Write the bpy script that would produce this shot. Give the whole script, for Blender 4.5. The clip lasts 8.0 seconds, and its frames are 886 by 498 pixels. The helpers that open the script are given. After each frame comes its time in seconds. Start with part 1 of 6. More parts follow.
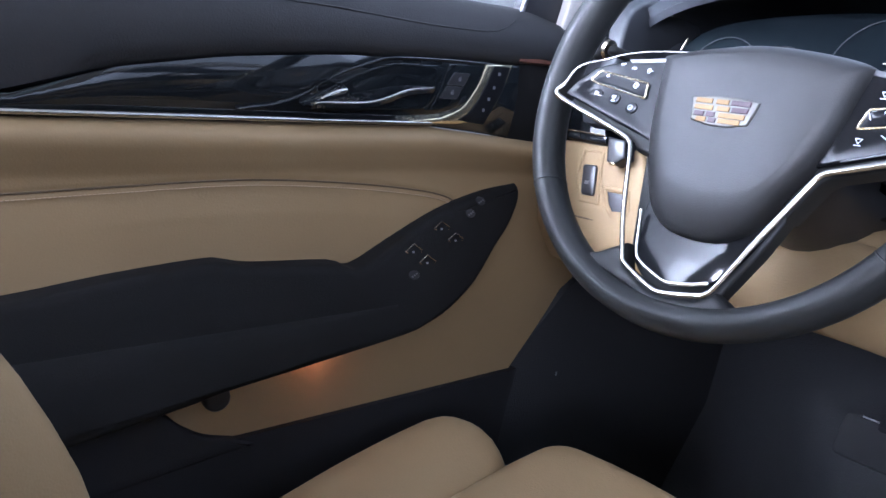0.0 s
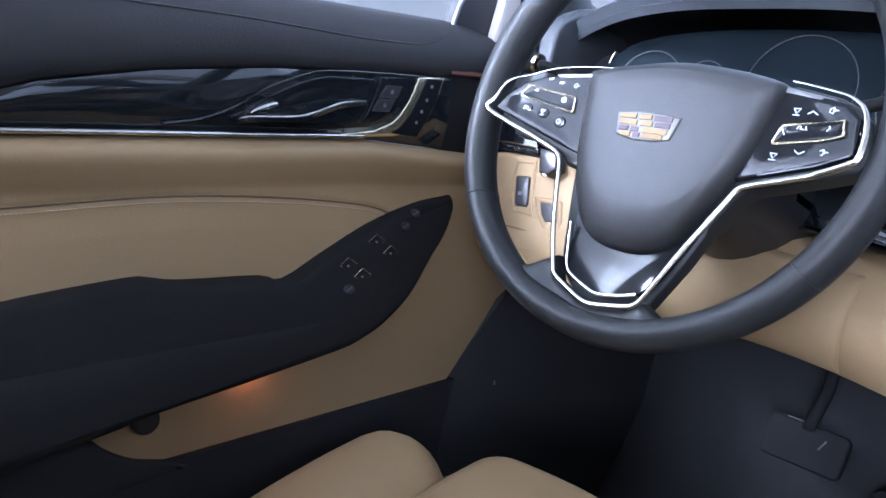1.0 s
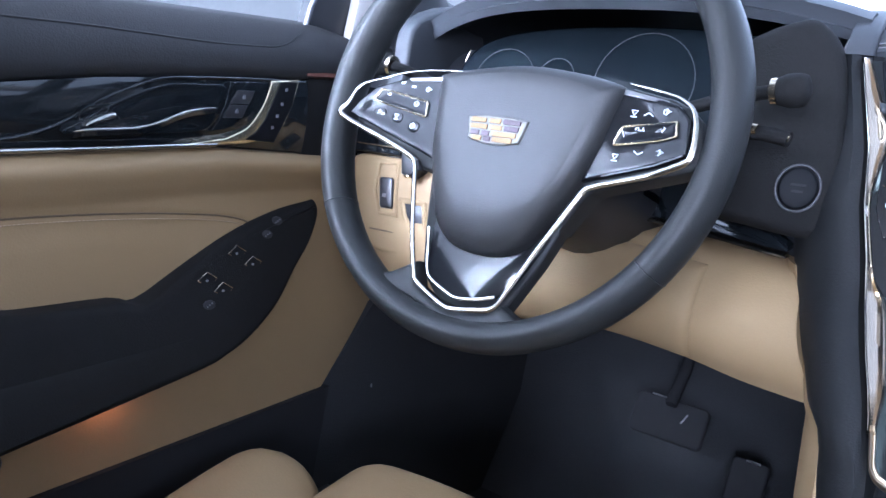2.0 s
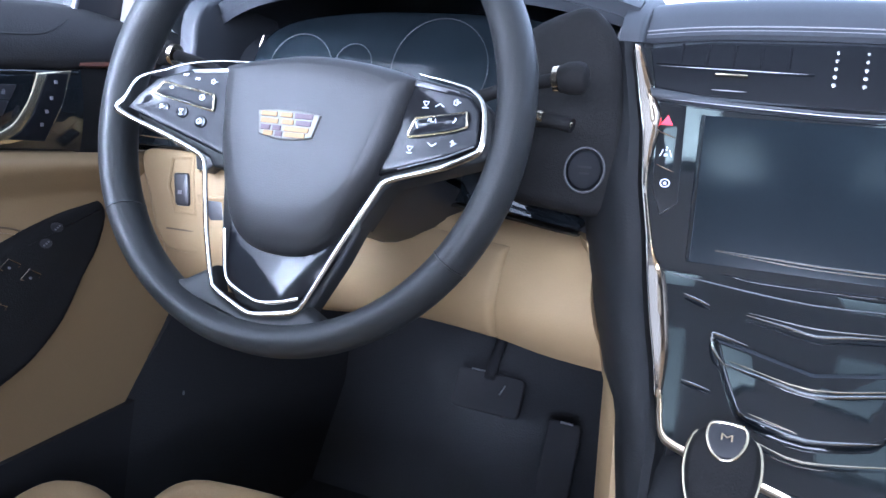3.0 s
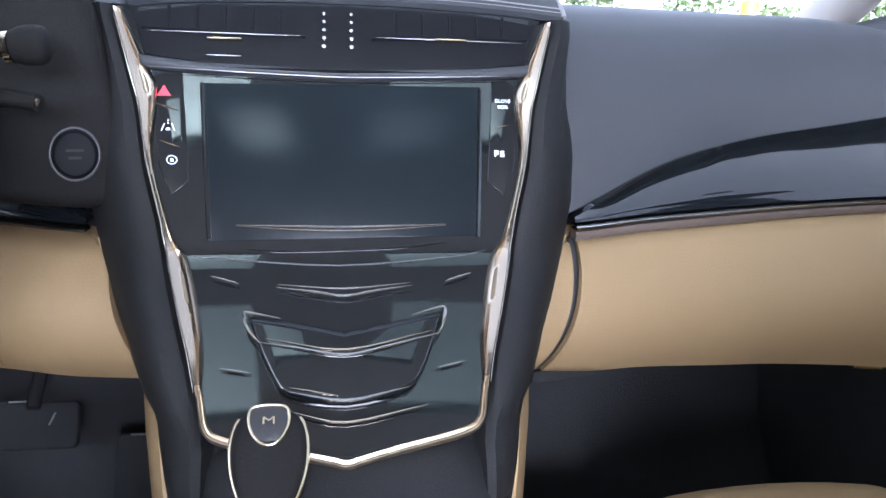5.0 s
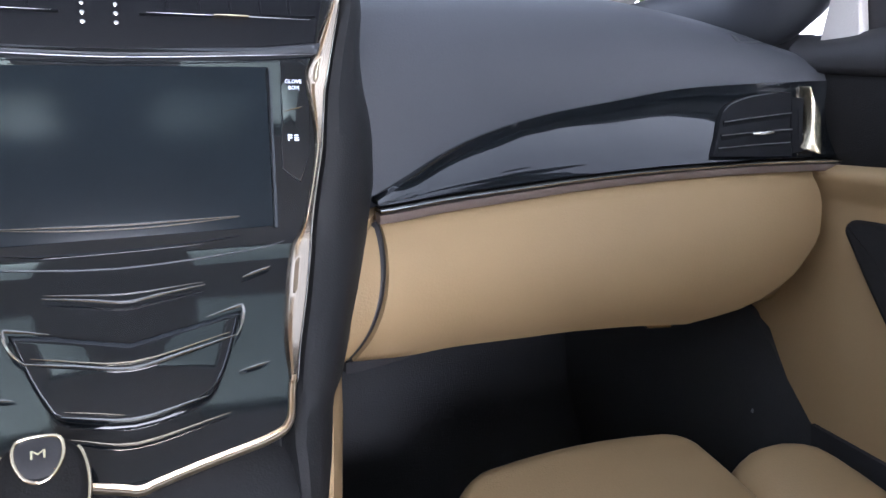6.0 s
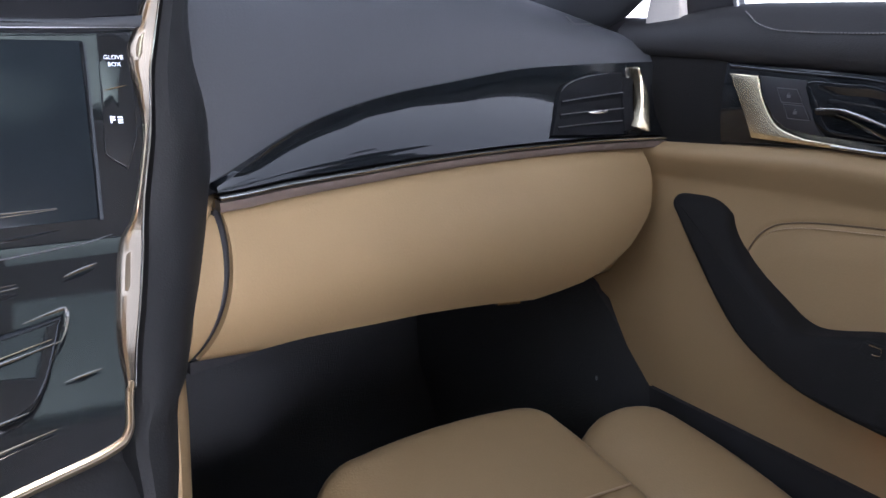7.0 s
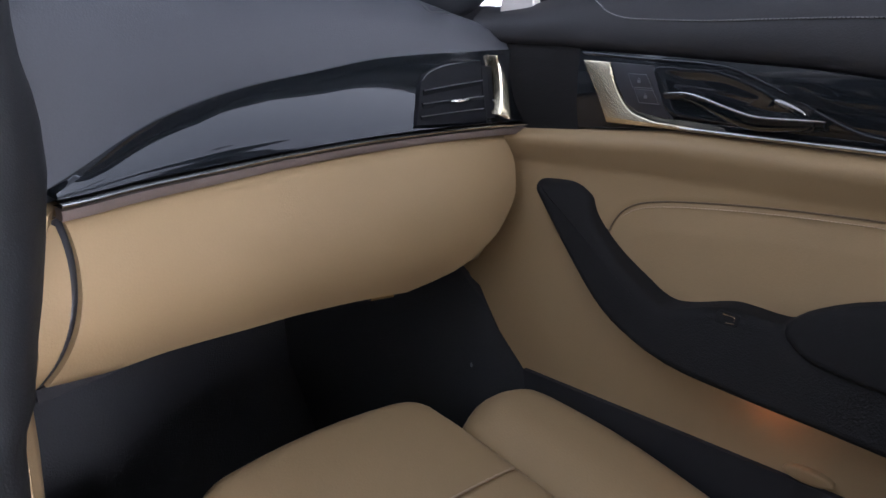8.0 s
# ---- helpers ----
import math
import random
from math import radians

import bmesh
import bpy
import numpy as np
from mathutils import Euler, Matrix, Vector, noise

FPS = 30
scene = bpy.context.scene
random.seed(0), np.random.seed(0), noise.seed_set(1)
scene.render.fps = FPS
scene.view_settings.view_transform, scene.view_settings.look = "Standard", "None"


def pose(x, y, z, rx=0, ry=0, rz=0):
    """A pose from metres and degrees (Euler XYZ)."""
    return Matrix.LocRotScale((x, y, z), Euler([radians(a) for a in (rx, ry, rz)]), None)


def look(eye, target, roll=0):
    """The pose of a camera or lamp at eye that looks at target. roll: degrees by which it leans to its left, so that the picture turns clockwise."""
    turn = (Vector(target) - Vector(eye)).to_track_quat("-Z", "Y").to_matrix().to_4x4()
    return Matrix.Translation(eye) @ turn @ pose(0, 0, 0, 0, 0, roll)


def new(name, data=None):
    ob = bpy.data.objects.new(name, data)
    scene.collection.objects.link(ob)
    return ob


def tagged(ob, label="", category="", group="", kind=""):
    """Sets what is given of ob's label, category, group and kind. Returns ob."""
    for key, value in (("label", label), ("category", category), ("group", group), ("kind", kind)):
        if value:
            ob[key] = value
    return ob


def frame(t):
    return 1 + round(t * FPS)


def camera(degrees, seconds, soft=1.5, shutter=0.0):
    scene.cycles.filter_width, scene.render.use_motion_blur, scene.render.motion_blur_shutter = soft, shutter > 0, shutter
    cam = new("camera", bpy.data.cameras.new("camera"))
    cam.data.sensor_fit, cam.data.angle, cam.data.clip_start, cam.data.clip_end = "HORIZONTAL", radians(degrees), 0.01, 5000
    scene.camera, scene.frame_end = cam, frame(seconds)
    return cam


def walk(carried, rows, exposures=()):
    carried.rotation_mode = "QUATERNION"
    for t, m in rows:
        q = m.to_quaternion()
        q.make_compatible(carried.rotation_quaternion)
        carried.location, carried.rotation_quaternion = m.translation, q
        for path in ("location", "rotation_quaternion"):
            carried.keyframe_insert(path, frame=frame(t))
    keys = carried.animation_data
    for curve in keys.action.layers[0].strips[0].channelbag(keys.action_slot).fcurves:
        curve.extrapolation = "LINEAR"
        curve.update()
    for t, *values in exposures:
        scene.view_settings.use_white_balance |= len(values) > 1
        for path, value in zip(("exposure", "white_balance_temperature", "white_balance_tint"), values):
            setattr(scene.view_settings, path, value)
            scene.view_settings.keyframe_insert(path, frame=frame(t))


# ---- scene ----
cam = camera(60.9, 8.0)
PATH = [
    (0, (-0.0639, -0.6520, 0.8486), (-1.5491, 0.6010, 0.3749), 5.37),
    (0.5, (-0.0629, -0.6533, 0.8472), (-1.5167, 0.6389, 0.3815), 5.60),
    (1, (-0.0607, -0.6454, 0.8561), (-1.4495, 0.7234, 0.4115), 5.43),
    (1.2, (-0.0603, -0.6433, 0.8583), (-1.4120, 0.7641, 0.4201), 5.29),
    (2.3, (-0.0514, -0.6143, 0.8736), (-1.1040, 1.0245, 0.4193), 3.94),
    (2.5, (-0.0499, -0.6089, 0.8746), (-1.0192, 1.0793, 0.4161), 3.82),
    (3, (-0.0484, -0.6019, 0.8823), (-0.8013, 1.1890, 0.4071), 3.48),
    (3.5, (-0.0373, -0.5857, 0.8844), (-0.5576, 1.2856, 0.4074), 3.05),
    (4, (-0.0256, -0.5767, 0.8833), (-0.2973, 1.3506, 0.4234), 2.27),
    (4.5, (-0.0139, -0.5638, 0.8812), (-0.0054, 1.3811, 0.4154), 1.66),
    (5, (-0.0113, -0.5519, 0.8768), (0.2915, 1.3643, 0.3904), 1.71),
    (5.2, (-0.0059, -0.5462, 0.8733), (0.4028, 1.3509, 0.3895), 1.65),
    (6.3, (0.0061, -0.5293, 0.8751), (0.8788, 1.1897, 0.3424), 1.89),
    (6.5, (0.0051, -0.5276, 0.8749), (0.9496, 1.1520, 0.3393), 2.13),
    (7, (0.0090, -0.5145, 0.8703), (1.1252, 1.0526, 0.3242), 2.43),
    (7.5, (0.0126, -0.5015, 0.8671), (1.2842, 0.9382, 0.3099), 2.45),
    (8, (0.0117, -0.4965, 0.8690), (1.4042, 0.8268, 0.3124), 2.16),
]
walk(cam, [(t, look(eye, target, roll)) for t, eye, target, roll in PATH],
     [(0.0, 2.12, 5050, 20), (1.0, 2.22, 4900, 19), (2.5, 2.34, 4800, 18), (4.5, 2.20, 5150, 18), (6.5, 1.85, 5500, 20), (8.0, 1.68, 5550, 21)])


# ---- world, sun and large lights ----
world = bpy.data.worlds.new("world")
scene.world = world
world.use_nodes = True
wn = world.node_tree
sky = wn.nodes.new("ShaderNodeTexSky")
sky.sky_type, sky.sun_disc = "NISHITA", False
sky.sun_elevation, sky.sun_rotation = radians(24), radians(193)
sky.dust_density, sky.air_density, sky.ozone_density = 6.0, 0.8, 0.3
veil = wn.nodes.new("ShaderNodeHueSaturation")
veil.inputs["Saturation"].default_value = 0.2
wn.links.new(sky.outputs[0], veil.inputs["Color"])
wn.links.new(veil.outputs[0], wn.nodes["Background"].inputs[0])
wn.nodes["Background"].inputs[1].default_value = 0.15
sun = new("sun", bpy.data.lights.new("sun", "SUN"))
sun.data.energy, sun.data.angle, sun.data.color = 0.8, radians(8), (1.0, 0.95, 0.88)
sun.matrix_world = look((-0.82, -3.56, 1.63), (0, 0, 0))


def window_light(name, eye, target, sx, sy, power, color):
    lamp = new(name, bpy.data.lights.new(name, "AREA"))
    lamp.data.shape, lamp.data.size, lamp.data.size_y = "RECTANGLE", sx, sy
    lamp.data.energy, lamp.data.color = power, color
    lamp.matrix_world = look(eye, target)
    return lamp


window_light("windscreen_light", (0, 0.42, 1.30), (0, -0.25, 0.75), 1.25, 0.55, 1.1, (0.88, 0.93, 1.0))
window_light("driver_window_light", (-0.84, -0.50, 1.14), (0.3, -0.35, 0.72), 0.8, 0.34, 0.5, (1.0, 0.96, 0.90))
window_light("passenger_window_light", (0.84, -0.50, 1.14), (0.0, -0.45, 0.72), 0.8, 0.34, 0.12, (0.95, 0.96, 1.0))
window_light("rear_window_light", (0, -1.98, 1.16), (0, 0.0, 0.82), 1.0, 0.34, 12.5, (1.0, 0.97, 0.92))
window_light("rear_side_light", (-0.70, -1.42, 1.07), (0.50, 0.0, 0.66), 0.8, 0.34, 5.0, (1.0, 0.97, 0.93))
window_light("rear_side_light", (0.70, -1.42, 1.07), (-0.55, 0.0, 0.60), 0.8, 0.34, 4.1, (1.0, 0.97, 0.93))
scene.view_settings.exposure = 0.0


# ---- materials ----
def material(name, base, rough, metal=0.0, grain=0.0, scale=900.0, bump=0.0, stain=0.12, stain_scale=9.0, coat=0.0, spec=0.5, emit=0.0, sheen=0.0):
    """Base colour with broad staining and fine grain; bump from the grain."""
    m = bpy.data.materials.new(name)
    m.use_nodes = True
    n, l = m.node_tree.nodes, m.node_tree.links
    b = n["Principled BSDF"]
    b.inputs["Metallic"].default_value = metal
    b.inputs["Specular IOR Level"].default_value = spec
    b.inputs["Coat Weight"].default_value = coat
    b.inputs["Coat Roughness"].default_value = 0.04
    b.inputs["Sheen Weight"].default_value = sheen
    tc = n.new("ShaderNodeTexCoord")
    broad = n.new("ShaderNodeTexNoise")
    broad.inputs["Scale"].default_value, broad.inputs["Detail"].default_value = stain_scale, 5.0
    fine = n.new("ShaderNodeTexNoise")
    fine.inputs["Scale"].default_value, fine.inputs["Detail"].default_value = scale, 3.0
    l.new(tc.outputs["Object"], broad.inputs["Vector"])
    l.new(tc.outputs["Object"], fine.inputs["Vector"])
    mix = n.new("ShaderNodeMix")
    mix.data_type = "RGBA"
    dark = [c * (1 - stain) for c in base]
    light = [min(1.0, c * (1 + stain)) for c in base]
    mix.inputs["A"].default_value, mix.inputs["B"].default_value = (*dark, 1), (*light, 1)
    add = n.new("ShaderNodeMath")
    add.operation = "MULTIPLY_ADD"
    add.inputs[1].default_value, add.inputs[2].default_value = grain, 0.0
    l.new(fine.outputs["Fac"], add.inputs[0])
    add2 = n.new("ShaderNodeMath")
    add2.operation = "MULTIPLY_ADD"
    add2.inputs[1].default_value = 1.0 - grain
    l.new(broad.outputs["Fac"], add2.inputs[0])
    l.new(add.outputs[0], add2.inputs[2])
    l.new(add2.outputs[0], mix.inputs["Factor"])
    l.new(mix.outputs["Result"], b.inputs["Base Color"])
    ramp = n.new("ShaderNodeMapRange")
    ramp.inputs["To Min"].default_value, ramp.inputs["To Max"].default_value = rough * 0.85, min(1.0, rough * 1.15)
    l.new(broad.outputs["Fac"], ramp.inputs["Value"])
    l.new(ramp.outputs[0], b.inputs["Roughness"])
    if bump:
        bp = n.new("ShaderNodeBump")
        bp.inputs["Strength"].default_value, bp.inputs["Distance"].default_value = bump, 0.0006
        vor = n.new("ShaderNodeTexVoronoi")
        vor.inputs["Scale"].default_value = scale * 0.55
        l.new(tc.outputs["Object"], vor.inputs["Vector"])
        sm = n.new("ShaderNodeMath")
        l.new(vor.outputs["Distance"], sm.inputs[0])
        l.new(fine.outputs["Fac"], sm.inputs[1])
        l.new(sm.outputs[0], bp.inputs["Height"])
        l.new(bp.outputs["Normal"], b.inputs["Normal"])
    if emit:
        b.inputs["Emission Color"].default_value = (*base, 1)
        b.inputs["Emission Strength"].default_value = emit
    return m


M_DARK = material("dark_leather", (0.012, 0.0117, 0.0115), 0.72, grain=0.5, scale=1100, bump=0.3, stain=0.2, spec=0.08)
M_PAD = material("dash_pad_vinyl", (0.034, 0.037, 0.042), 0.54, grain=0.5, scale=900, bump=0.12, stain=0.18, spec=0.32)
M_WHEEL = material("wheel_leather", (0.021, 0.022, 0.022), 0.46, grain=0.5, scale=1300, bump=0.1, stain=0.2, spec=0.24)
M_HUB = material("airbag_vinyl", (0.024, 0.0245, 0.025), 0.46, grain=0.5, scale=1500, bump=0.10, stain=0.12)
M_BEIGE = material("beige_leather", (0.262, 0.184, 0.094), 0.60, grain=0.4, scale=900, bump=0.14, stain=0.12, spec=0.22)
M_SEAT = material("beige_seat_leather", (0.262, 0.184, 0.094), 0.64, grain=0.4, scale=800, bump=0.22, stain=0.12, spec=0.2)
M_TAUPE = material("taupe_plastic", (0.10, 0.075, 0.062), 0.45, stain=0.1)
M_GLOSS = material("piano_black", (0.006, 0.0075, 0.009), 0.055, stain=0.1, spec=0.62)
M_BLACK = material("black_plastic", (0.018, 0.018, 0.020), 0.38, grain=0.5, scale=1200, bump=0.15)
M_SCREEN = material("display_glass", (0.009, 0.0125, 0.0155), 0.15, stain=0.15, stain_scale=25, spec=0.16)
M_POD = material("gloss_switch_black", (0.010, 0.0105, 0.012), 0.07, stain=0.12, spec=0.18)
M_BADGE = material("badge_silver", (0.17, 0.165, 0.15), 0.42, metal=0.5, stain=0.05)
M_CHROME = material("satin_chrome", (0.78, 0.67, 0.49), 0.17, metal=1.0, stain=0.05)
M_BRIGHT = material("bright_chrome", (0.50, 0.485, 0.45), 0.20, metal=1.0, stain=0.04)
M_CARPET = material("dark_carpet", (0.044, 0.045, 0.048), 0.95, grain=0.6, scale=700, bump=0.6, stain=0.3, spec=0.1)
M_VENT = material("vent_plastic", (0.006, 0.0065, 0.008), 0.5, stain=0.15, spec=0.08)
M_LOWER = material("black_door_plastic", (0.024, 0.024, 0.026), 0.75, grain=0.5, scale=1200, bump=0.2, stain=0.2, spec=0.15)
M_RUBBER = material("black_rubber", (0.026, 0.026, 0.028), 0.85, grain=0.4, scale=900, stain=0.3, spec=0.12)
M_PLATECHROME = material("brushed_chrome", (0.80, 0.71, 0.50), 0.26, metal=1.0, stain=0.08, stain_scale=40)
M_WING = material("dark_grey_leather", (0.011, 0.0115, 0.012), 0.60, grain=0.5, scale=1000, bump=0.15, stain=0.18, spec=0.2)
M_DOORPAD = material("black_grained_leather", (0.022, 0.022, 0.023), 0.6, grain=0.5, scale=1000, bump=0.2, stain=0.2, spec=0.25)
M_SEAMLINE = material("dark_seam", (0.10, 0.068, 0.036), 0.8)
# chrome whose base colour carries the tan reflected from the seats
M_BLADE = material("tan_reflection_metal", (0.60, 0.50, 0.38), 0.16, metal=1.0, stain=0.12, stain_scale=30)
M_GOLDCHROME = material("satin_gold_chrome", (0.60, 0.48, 0.33), 0.36, metal=1.0, stain=0.08, stain_scale=30)
M_HEAD = material("headliner_cloth", (0.46, 0.44, 0.41), 0.9, grain=0.6, scale=700, bump=0.3, spec=0.2)
M_THREAD = material("tan_thread", (0.33, 0.235, 0.145), 0.7)
M_GREYTHREAD_GLINT = material("grey_thread_and_glint", (0.20, 0.195, 0.20), 0.7)
M_ICON = material("lit_white_symbol", (0.80, 0.85, 0.95), 0.5, stain=0.02, emit=0.12)
M_RED = material("lit_red_symbol", (0.75, 0.03, 0.05), 0.5, stain=0.02, emit=0.35)
M_GOLD = material("badge_gold", (0.19, 0.115, 0.035), 0.42, metal=0.3, stain=0.05)
M_WINE = material("badge_dark_red", (0.035, 0.008, 0.018), 0.40, stain=0.05)
# plain metal parts, and the painted glints on pedals and dash band
M_STEEL = material("metal_and_glint", (0.22, 0.22, 0.23), 0.35, metal=0.8, stain=0.2)
M_AMBER = material("warm_lamp_lens", (1.0, 0.36, 0.14), 0.4, stain=0.02, emit=4.5)
M_CONCRETE = material("grey_paving", (0.17, 0.17, 0.165), 0.9, grain=0.5, scale=60, stain=0.25, stain_scale=1.5)
M_WHITEWALL = material("white_wall", (0.78, 0.77, 0.74), 0.8, grain=0.3, scale=40, stain=0.1, stain_scale=1.0)
M_SIDEWALL = material("grey_render_wall", (0.36, 0.36, 0.35), 0.85, grain=0.4, scale=30, stain=0.2, stain_scale=0.8)
M_SATIN = material("satin_black_plastic", (0.020, 0.020, 0.023), 0.34, stain=0.15)
M_LOCKCAP = material("dark_grey_plastic", (0.05, 0.05, 0.055), 0.4, grain=0.4)
M_BROWN = material("dark_red_brown_wood", (0.11, 0.050, 0.035), 0.3, stain=0.25, stain_scale=60)
M_LEAF = material("leaf_green", (0.10, 0.15, 0.05), 0.6, stain=0.35, stain_scale=3.0)
M_BARK = material("grey_bark", (0.12, 0.09, 0.06), 0.9, grain=0.5, scale=60, stain=0.3)
M_YELLOW = material("yellow_paint", (0.75, 0.52, 0.06), 0.5, stain=0.12)
M_BODY = material("grey_body_paint", (0.10, 0.10, 0.11), 0.25, coat=0.8)


def glass(name, tone=(0.95, 0.98, 0.97, 1)):
    m = bpy.data.materials.new(name)
    m.use_nodes = True
    b = m.node_tree.nodes["Principled BSDF"]
    b.inputs["Base Color"].default_value = tone
    b.inputs["Roughness"].default_value = 0.0
    b.inputs["Transmission Weight"].default_value = 1.0
    b.inputs["IOR"].default_value = 1.02
    return m


M_GLASS = glass("window_glass")
M_TINT = glass("green_tinted_glass", (0.52, 0.62, 0.54, 1))


# ---- mesh helpers ----
def thing(name, label, category, group="", at=(0, 0, 0)):
    e = new(name)
    e.empty_display_size = 0.05
    e.location = at
    return tagged(e, label, category, group)


def attach(ob, parent):
    """Makes ob a part; meshes are modelled in world places."""
    if parent:
        ob.parent = parent
        if parent.type == "EMPTY":
            ob.location = -parent.location


def mesh_object(name, verts, faces, mat, parent=None, label="", angle=38, flip=True):
    me = bpy.data.meshes.new(name)
    me.from_pydata([tuple(v) for v in verts], [], faces)
    if flip:
        bm = bmesh.new()
        bm.from_mesh(me)
        bmesh.ops.remove_doubles(bm, verts=bm.verts, dist=1e-6)
        bmesh.ops.recalc_face_normals(bm, faces=bm.faces)
        bm.to_mesh(me)
        bm.free()
    me.materials.append(mat)
    me.shade_smooth()
    me.set_sharp_from_angle(angle=radians(angle))
    ob = new(name, me)
    attach(ob, parent)
    if label:
        tagged(ob, label)
    return ob


def spline(points, n=6, closed=False):
    """Catmull-Rom curve through the points."""
    p = [Vector(q) for q in points]
    out, k = [], len(p)
    for i in range(k if closed else k - 1):
        a = p[i - 1] if closed or i else p[0] * 2 - p[1]
        b, c = p[i], p[(i + 1) % k]
        d = p[(i + 2) % k] if closed or i + 2 < k else p[-1] * 2 - p[-2]
        for j in range(n):
            t = j / n
            out.append(0.5 * (2 * b + (c - a) * t + (2 * a - 5 * b + 4 * c - d) * t * t + (3 * b - a - 3 * c + d) * t**3))
    if not closed:
        out.append(p[-1])
    return out


def curve1(x, table):
    """Smooth interpolation in a table of (x, y)."""
    if x <= table[0][0]:
        return table[0][1]
    for (a, fa), (b, fb) in zip(table, table[1:]):
        if x <= b:
            return fa + (fb - fa) * (x - a) / (b - a)
    return table[-1][1]


def soft1(x, table):
    """A table of (x, y) read with a smooth slope at its knots."""
    if x <= table[0][0] or x >= table[-1][0]:
        return curve1(x, table)
    i = max(k for k in range(len(table) - 1) if table[k][0] <= x)
    slope = lambda k: (table[min(k + 1, len(table) - 1)][1] - table[max(k - 1, 0)][1]) / (table[min(k + 1, len(table) - 1)][0] - table[max(k - 1, 0)][0])
    (a, fa), (b, fb) = table[i], table[i + 1]
    h, t = b - a, (x - a) / (b - a)
    return fa * (1 + 2 * t) * (1 - t) ** 2 + slope(i) * h * t * (1 - t) ** 2 + fb * t * t * (3 - 2 * t) - slope(i + 1) * h * t * t * (1 - t)


def loft(name, inner, outer, v0, v1, mapf, depth, r, mat, parent, label="", dome=0.004, bow=0.0, plan=0.04):
    """A padded cushion: sections across u, its front rolled over; inner and outer are tables of u along v."""
    rows = []
    vs = [(v0 - r + r * math.sin(a), r * (1 - math.cos(a))) for a in spread(math.pi / 2, 0, 7)] + [(v, 0.0) for v in spread(v0 - r, v1, 16)[1:]]
    for v, drop in vs:
        a, b = soft1(v, inner), soft1(v, outer)
        c, w = (a + b) / 2, abs(b - a) / 2
        q = max(0.0, (v - (v0 - plan)) / plan)
        w -= plan * 0.6 * (1 - math.sqrt(max(0.0, 1 - q * q)))
        k = min(r, w * 0.95)
        sec = [(-w, -depth), (-w, -depth * 0.5)] + [(-w + k * (1 - math.cos(g)), -drop - k + k * math.sin(g)) for g in spread(0, math.pi / 2, 6)]
        flat = [((w - k) * f, -drop) for f in (-0.66, -0.33, 0, 0.33, 0.66)]
        sec = sec + flat + [(-p, n) for p, n in reversed(sec)]
        rows.append([mapf(c + p, v - bow * (c + p) ** 2, n + dome * (1 - (p / w) ** 2) * (n > -depth * 0.4)) for p, n in sec])
    m = len(rows[0])
    faces = [(i * m + j, i * m + j + 1, (i + 1) * m + j + 1, (i + 1) * m + j) for i in range(len(rows) - 1) for j in range(m - 1)]
    faces += [(i * m, (i + 1) * m, (i + 1) * m + m - 1, i * m + m - 1) for i in range(len(rows) - 1)]
    faces += [tuple(range(m)), tuple((len(rows) - 1) * m + j for j in range(m))]
    return mesh_object(name, [p for row in rows for p in row], faces, mat, parent, label, 60)


def spread(a, b, n):
    return [a + (b - a) * i / n for i in range(n + 1)]


def inset(poly, d):
    """The outline moved inwards by d."""
    n = len(poly)
    area = sum(poly[i - 1][0] * poly[i][1] - poly[i][0] * poly[i - 1][1] for i in range(n))
    s = 1 if area > 0 else -1
    out = []
    for i in range(n):
        a, b, c = Vector(poly[i - 1][:2]), Vector(poly[i][:2]), Vector(poly[(i + 1) % n][:2])
        e, f = (b - a), (c - b)
        e = e.normalized() if e.length > 1e-9 else Vector((1, 0))
        f = f.normalized() if f.length > 1e-9 else e
        ne, nf = Vector((-e.y, e.x)), Vector((-f.y, f.x))
        m = ne + nf
        m = m.normalized() if m.length > 0.3 else ne
        out.append(b + m * s * d / max(0.5, m.dot(ne)))
    return [(v.x, v.y) for v in out]


def block(name, outline, mapf, depth, mat, parent=None, label="", edge=0.002, dome=0.0, steps=3, angle=38, low=None):
    """A solid on a surface: mapf(u, v, n) gives the place; its face is at n = 0 (dome raises its middle), its back at -depth."""
    rings = [[(u, v, -depth) for u, v in outline]]
    for i in range(steps + 1):
        a = i / steps * math.pi / 2
        rings.append([(u, v, -edge + edge * math.sin(a)) for u, v in inset(outline, edge * (1 - math.cos(a)))])
    inner = [(u, v) for u, v, _ in rings[-1]]
    if dome:
        cu, cv = sum(p[0] for p in inner) / len(inner), sum(p[1] for p in inner) / len(inner)
        for f in (0.85, 0.65, 0.4, 0.15):
            rings.append([(cu + (u - cu) * f, cv + (v - cv) * f, dome * (1 - f * f)) for u, v in inner])
    k = len(outline)
    verts = [mapf(*p) for r in rings for p in r]
    faces = [tuple(range(k))]
    for r in range(len(rings) - 1):
        for i in range(k):
            j = (i + 1) % k
            faces.append((r * k + i, r * k + j, (r + 1) * k + j, (r + 1) * k + i))
    faces.append(tuple((len(rings) - 1) * k + i for i in range(k)))
    return mesh_object(name, verts, faces, mat, parent, label, angle)


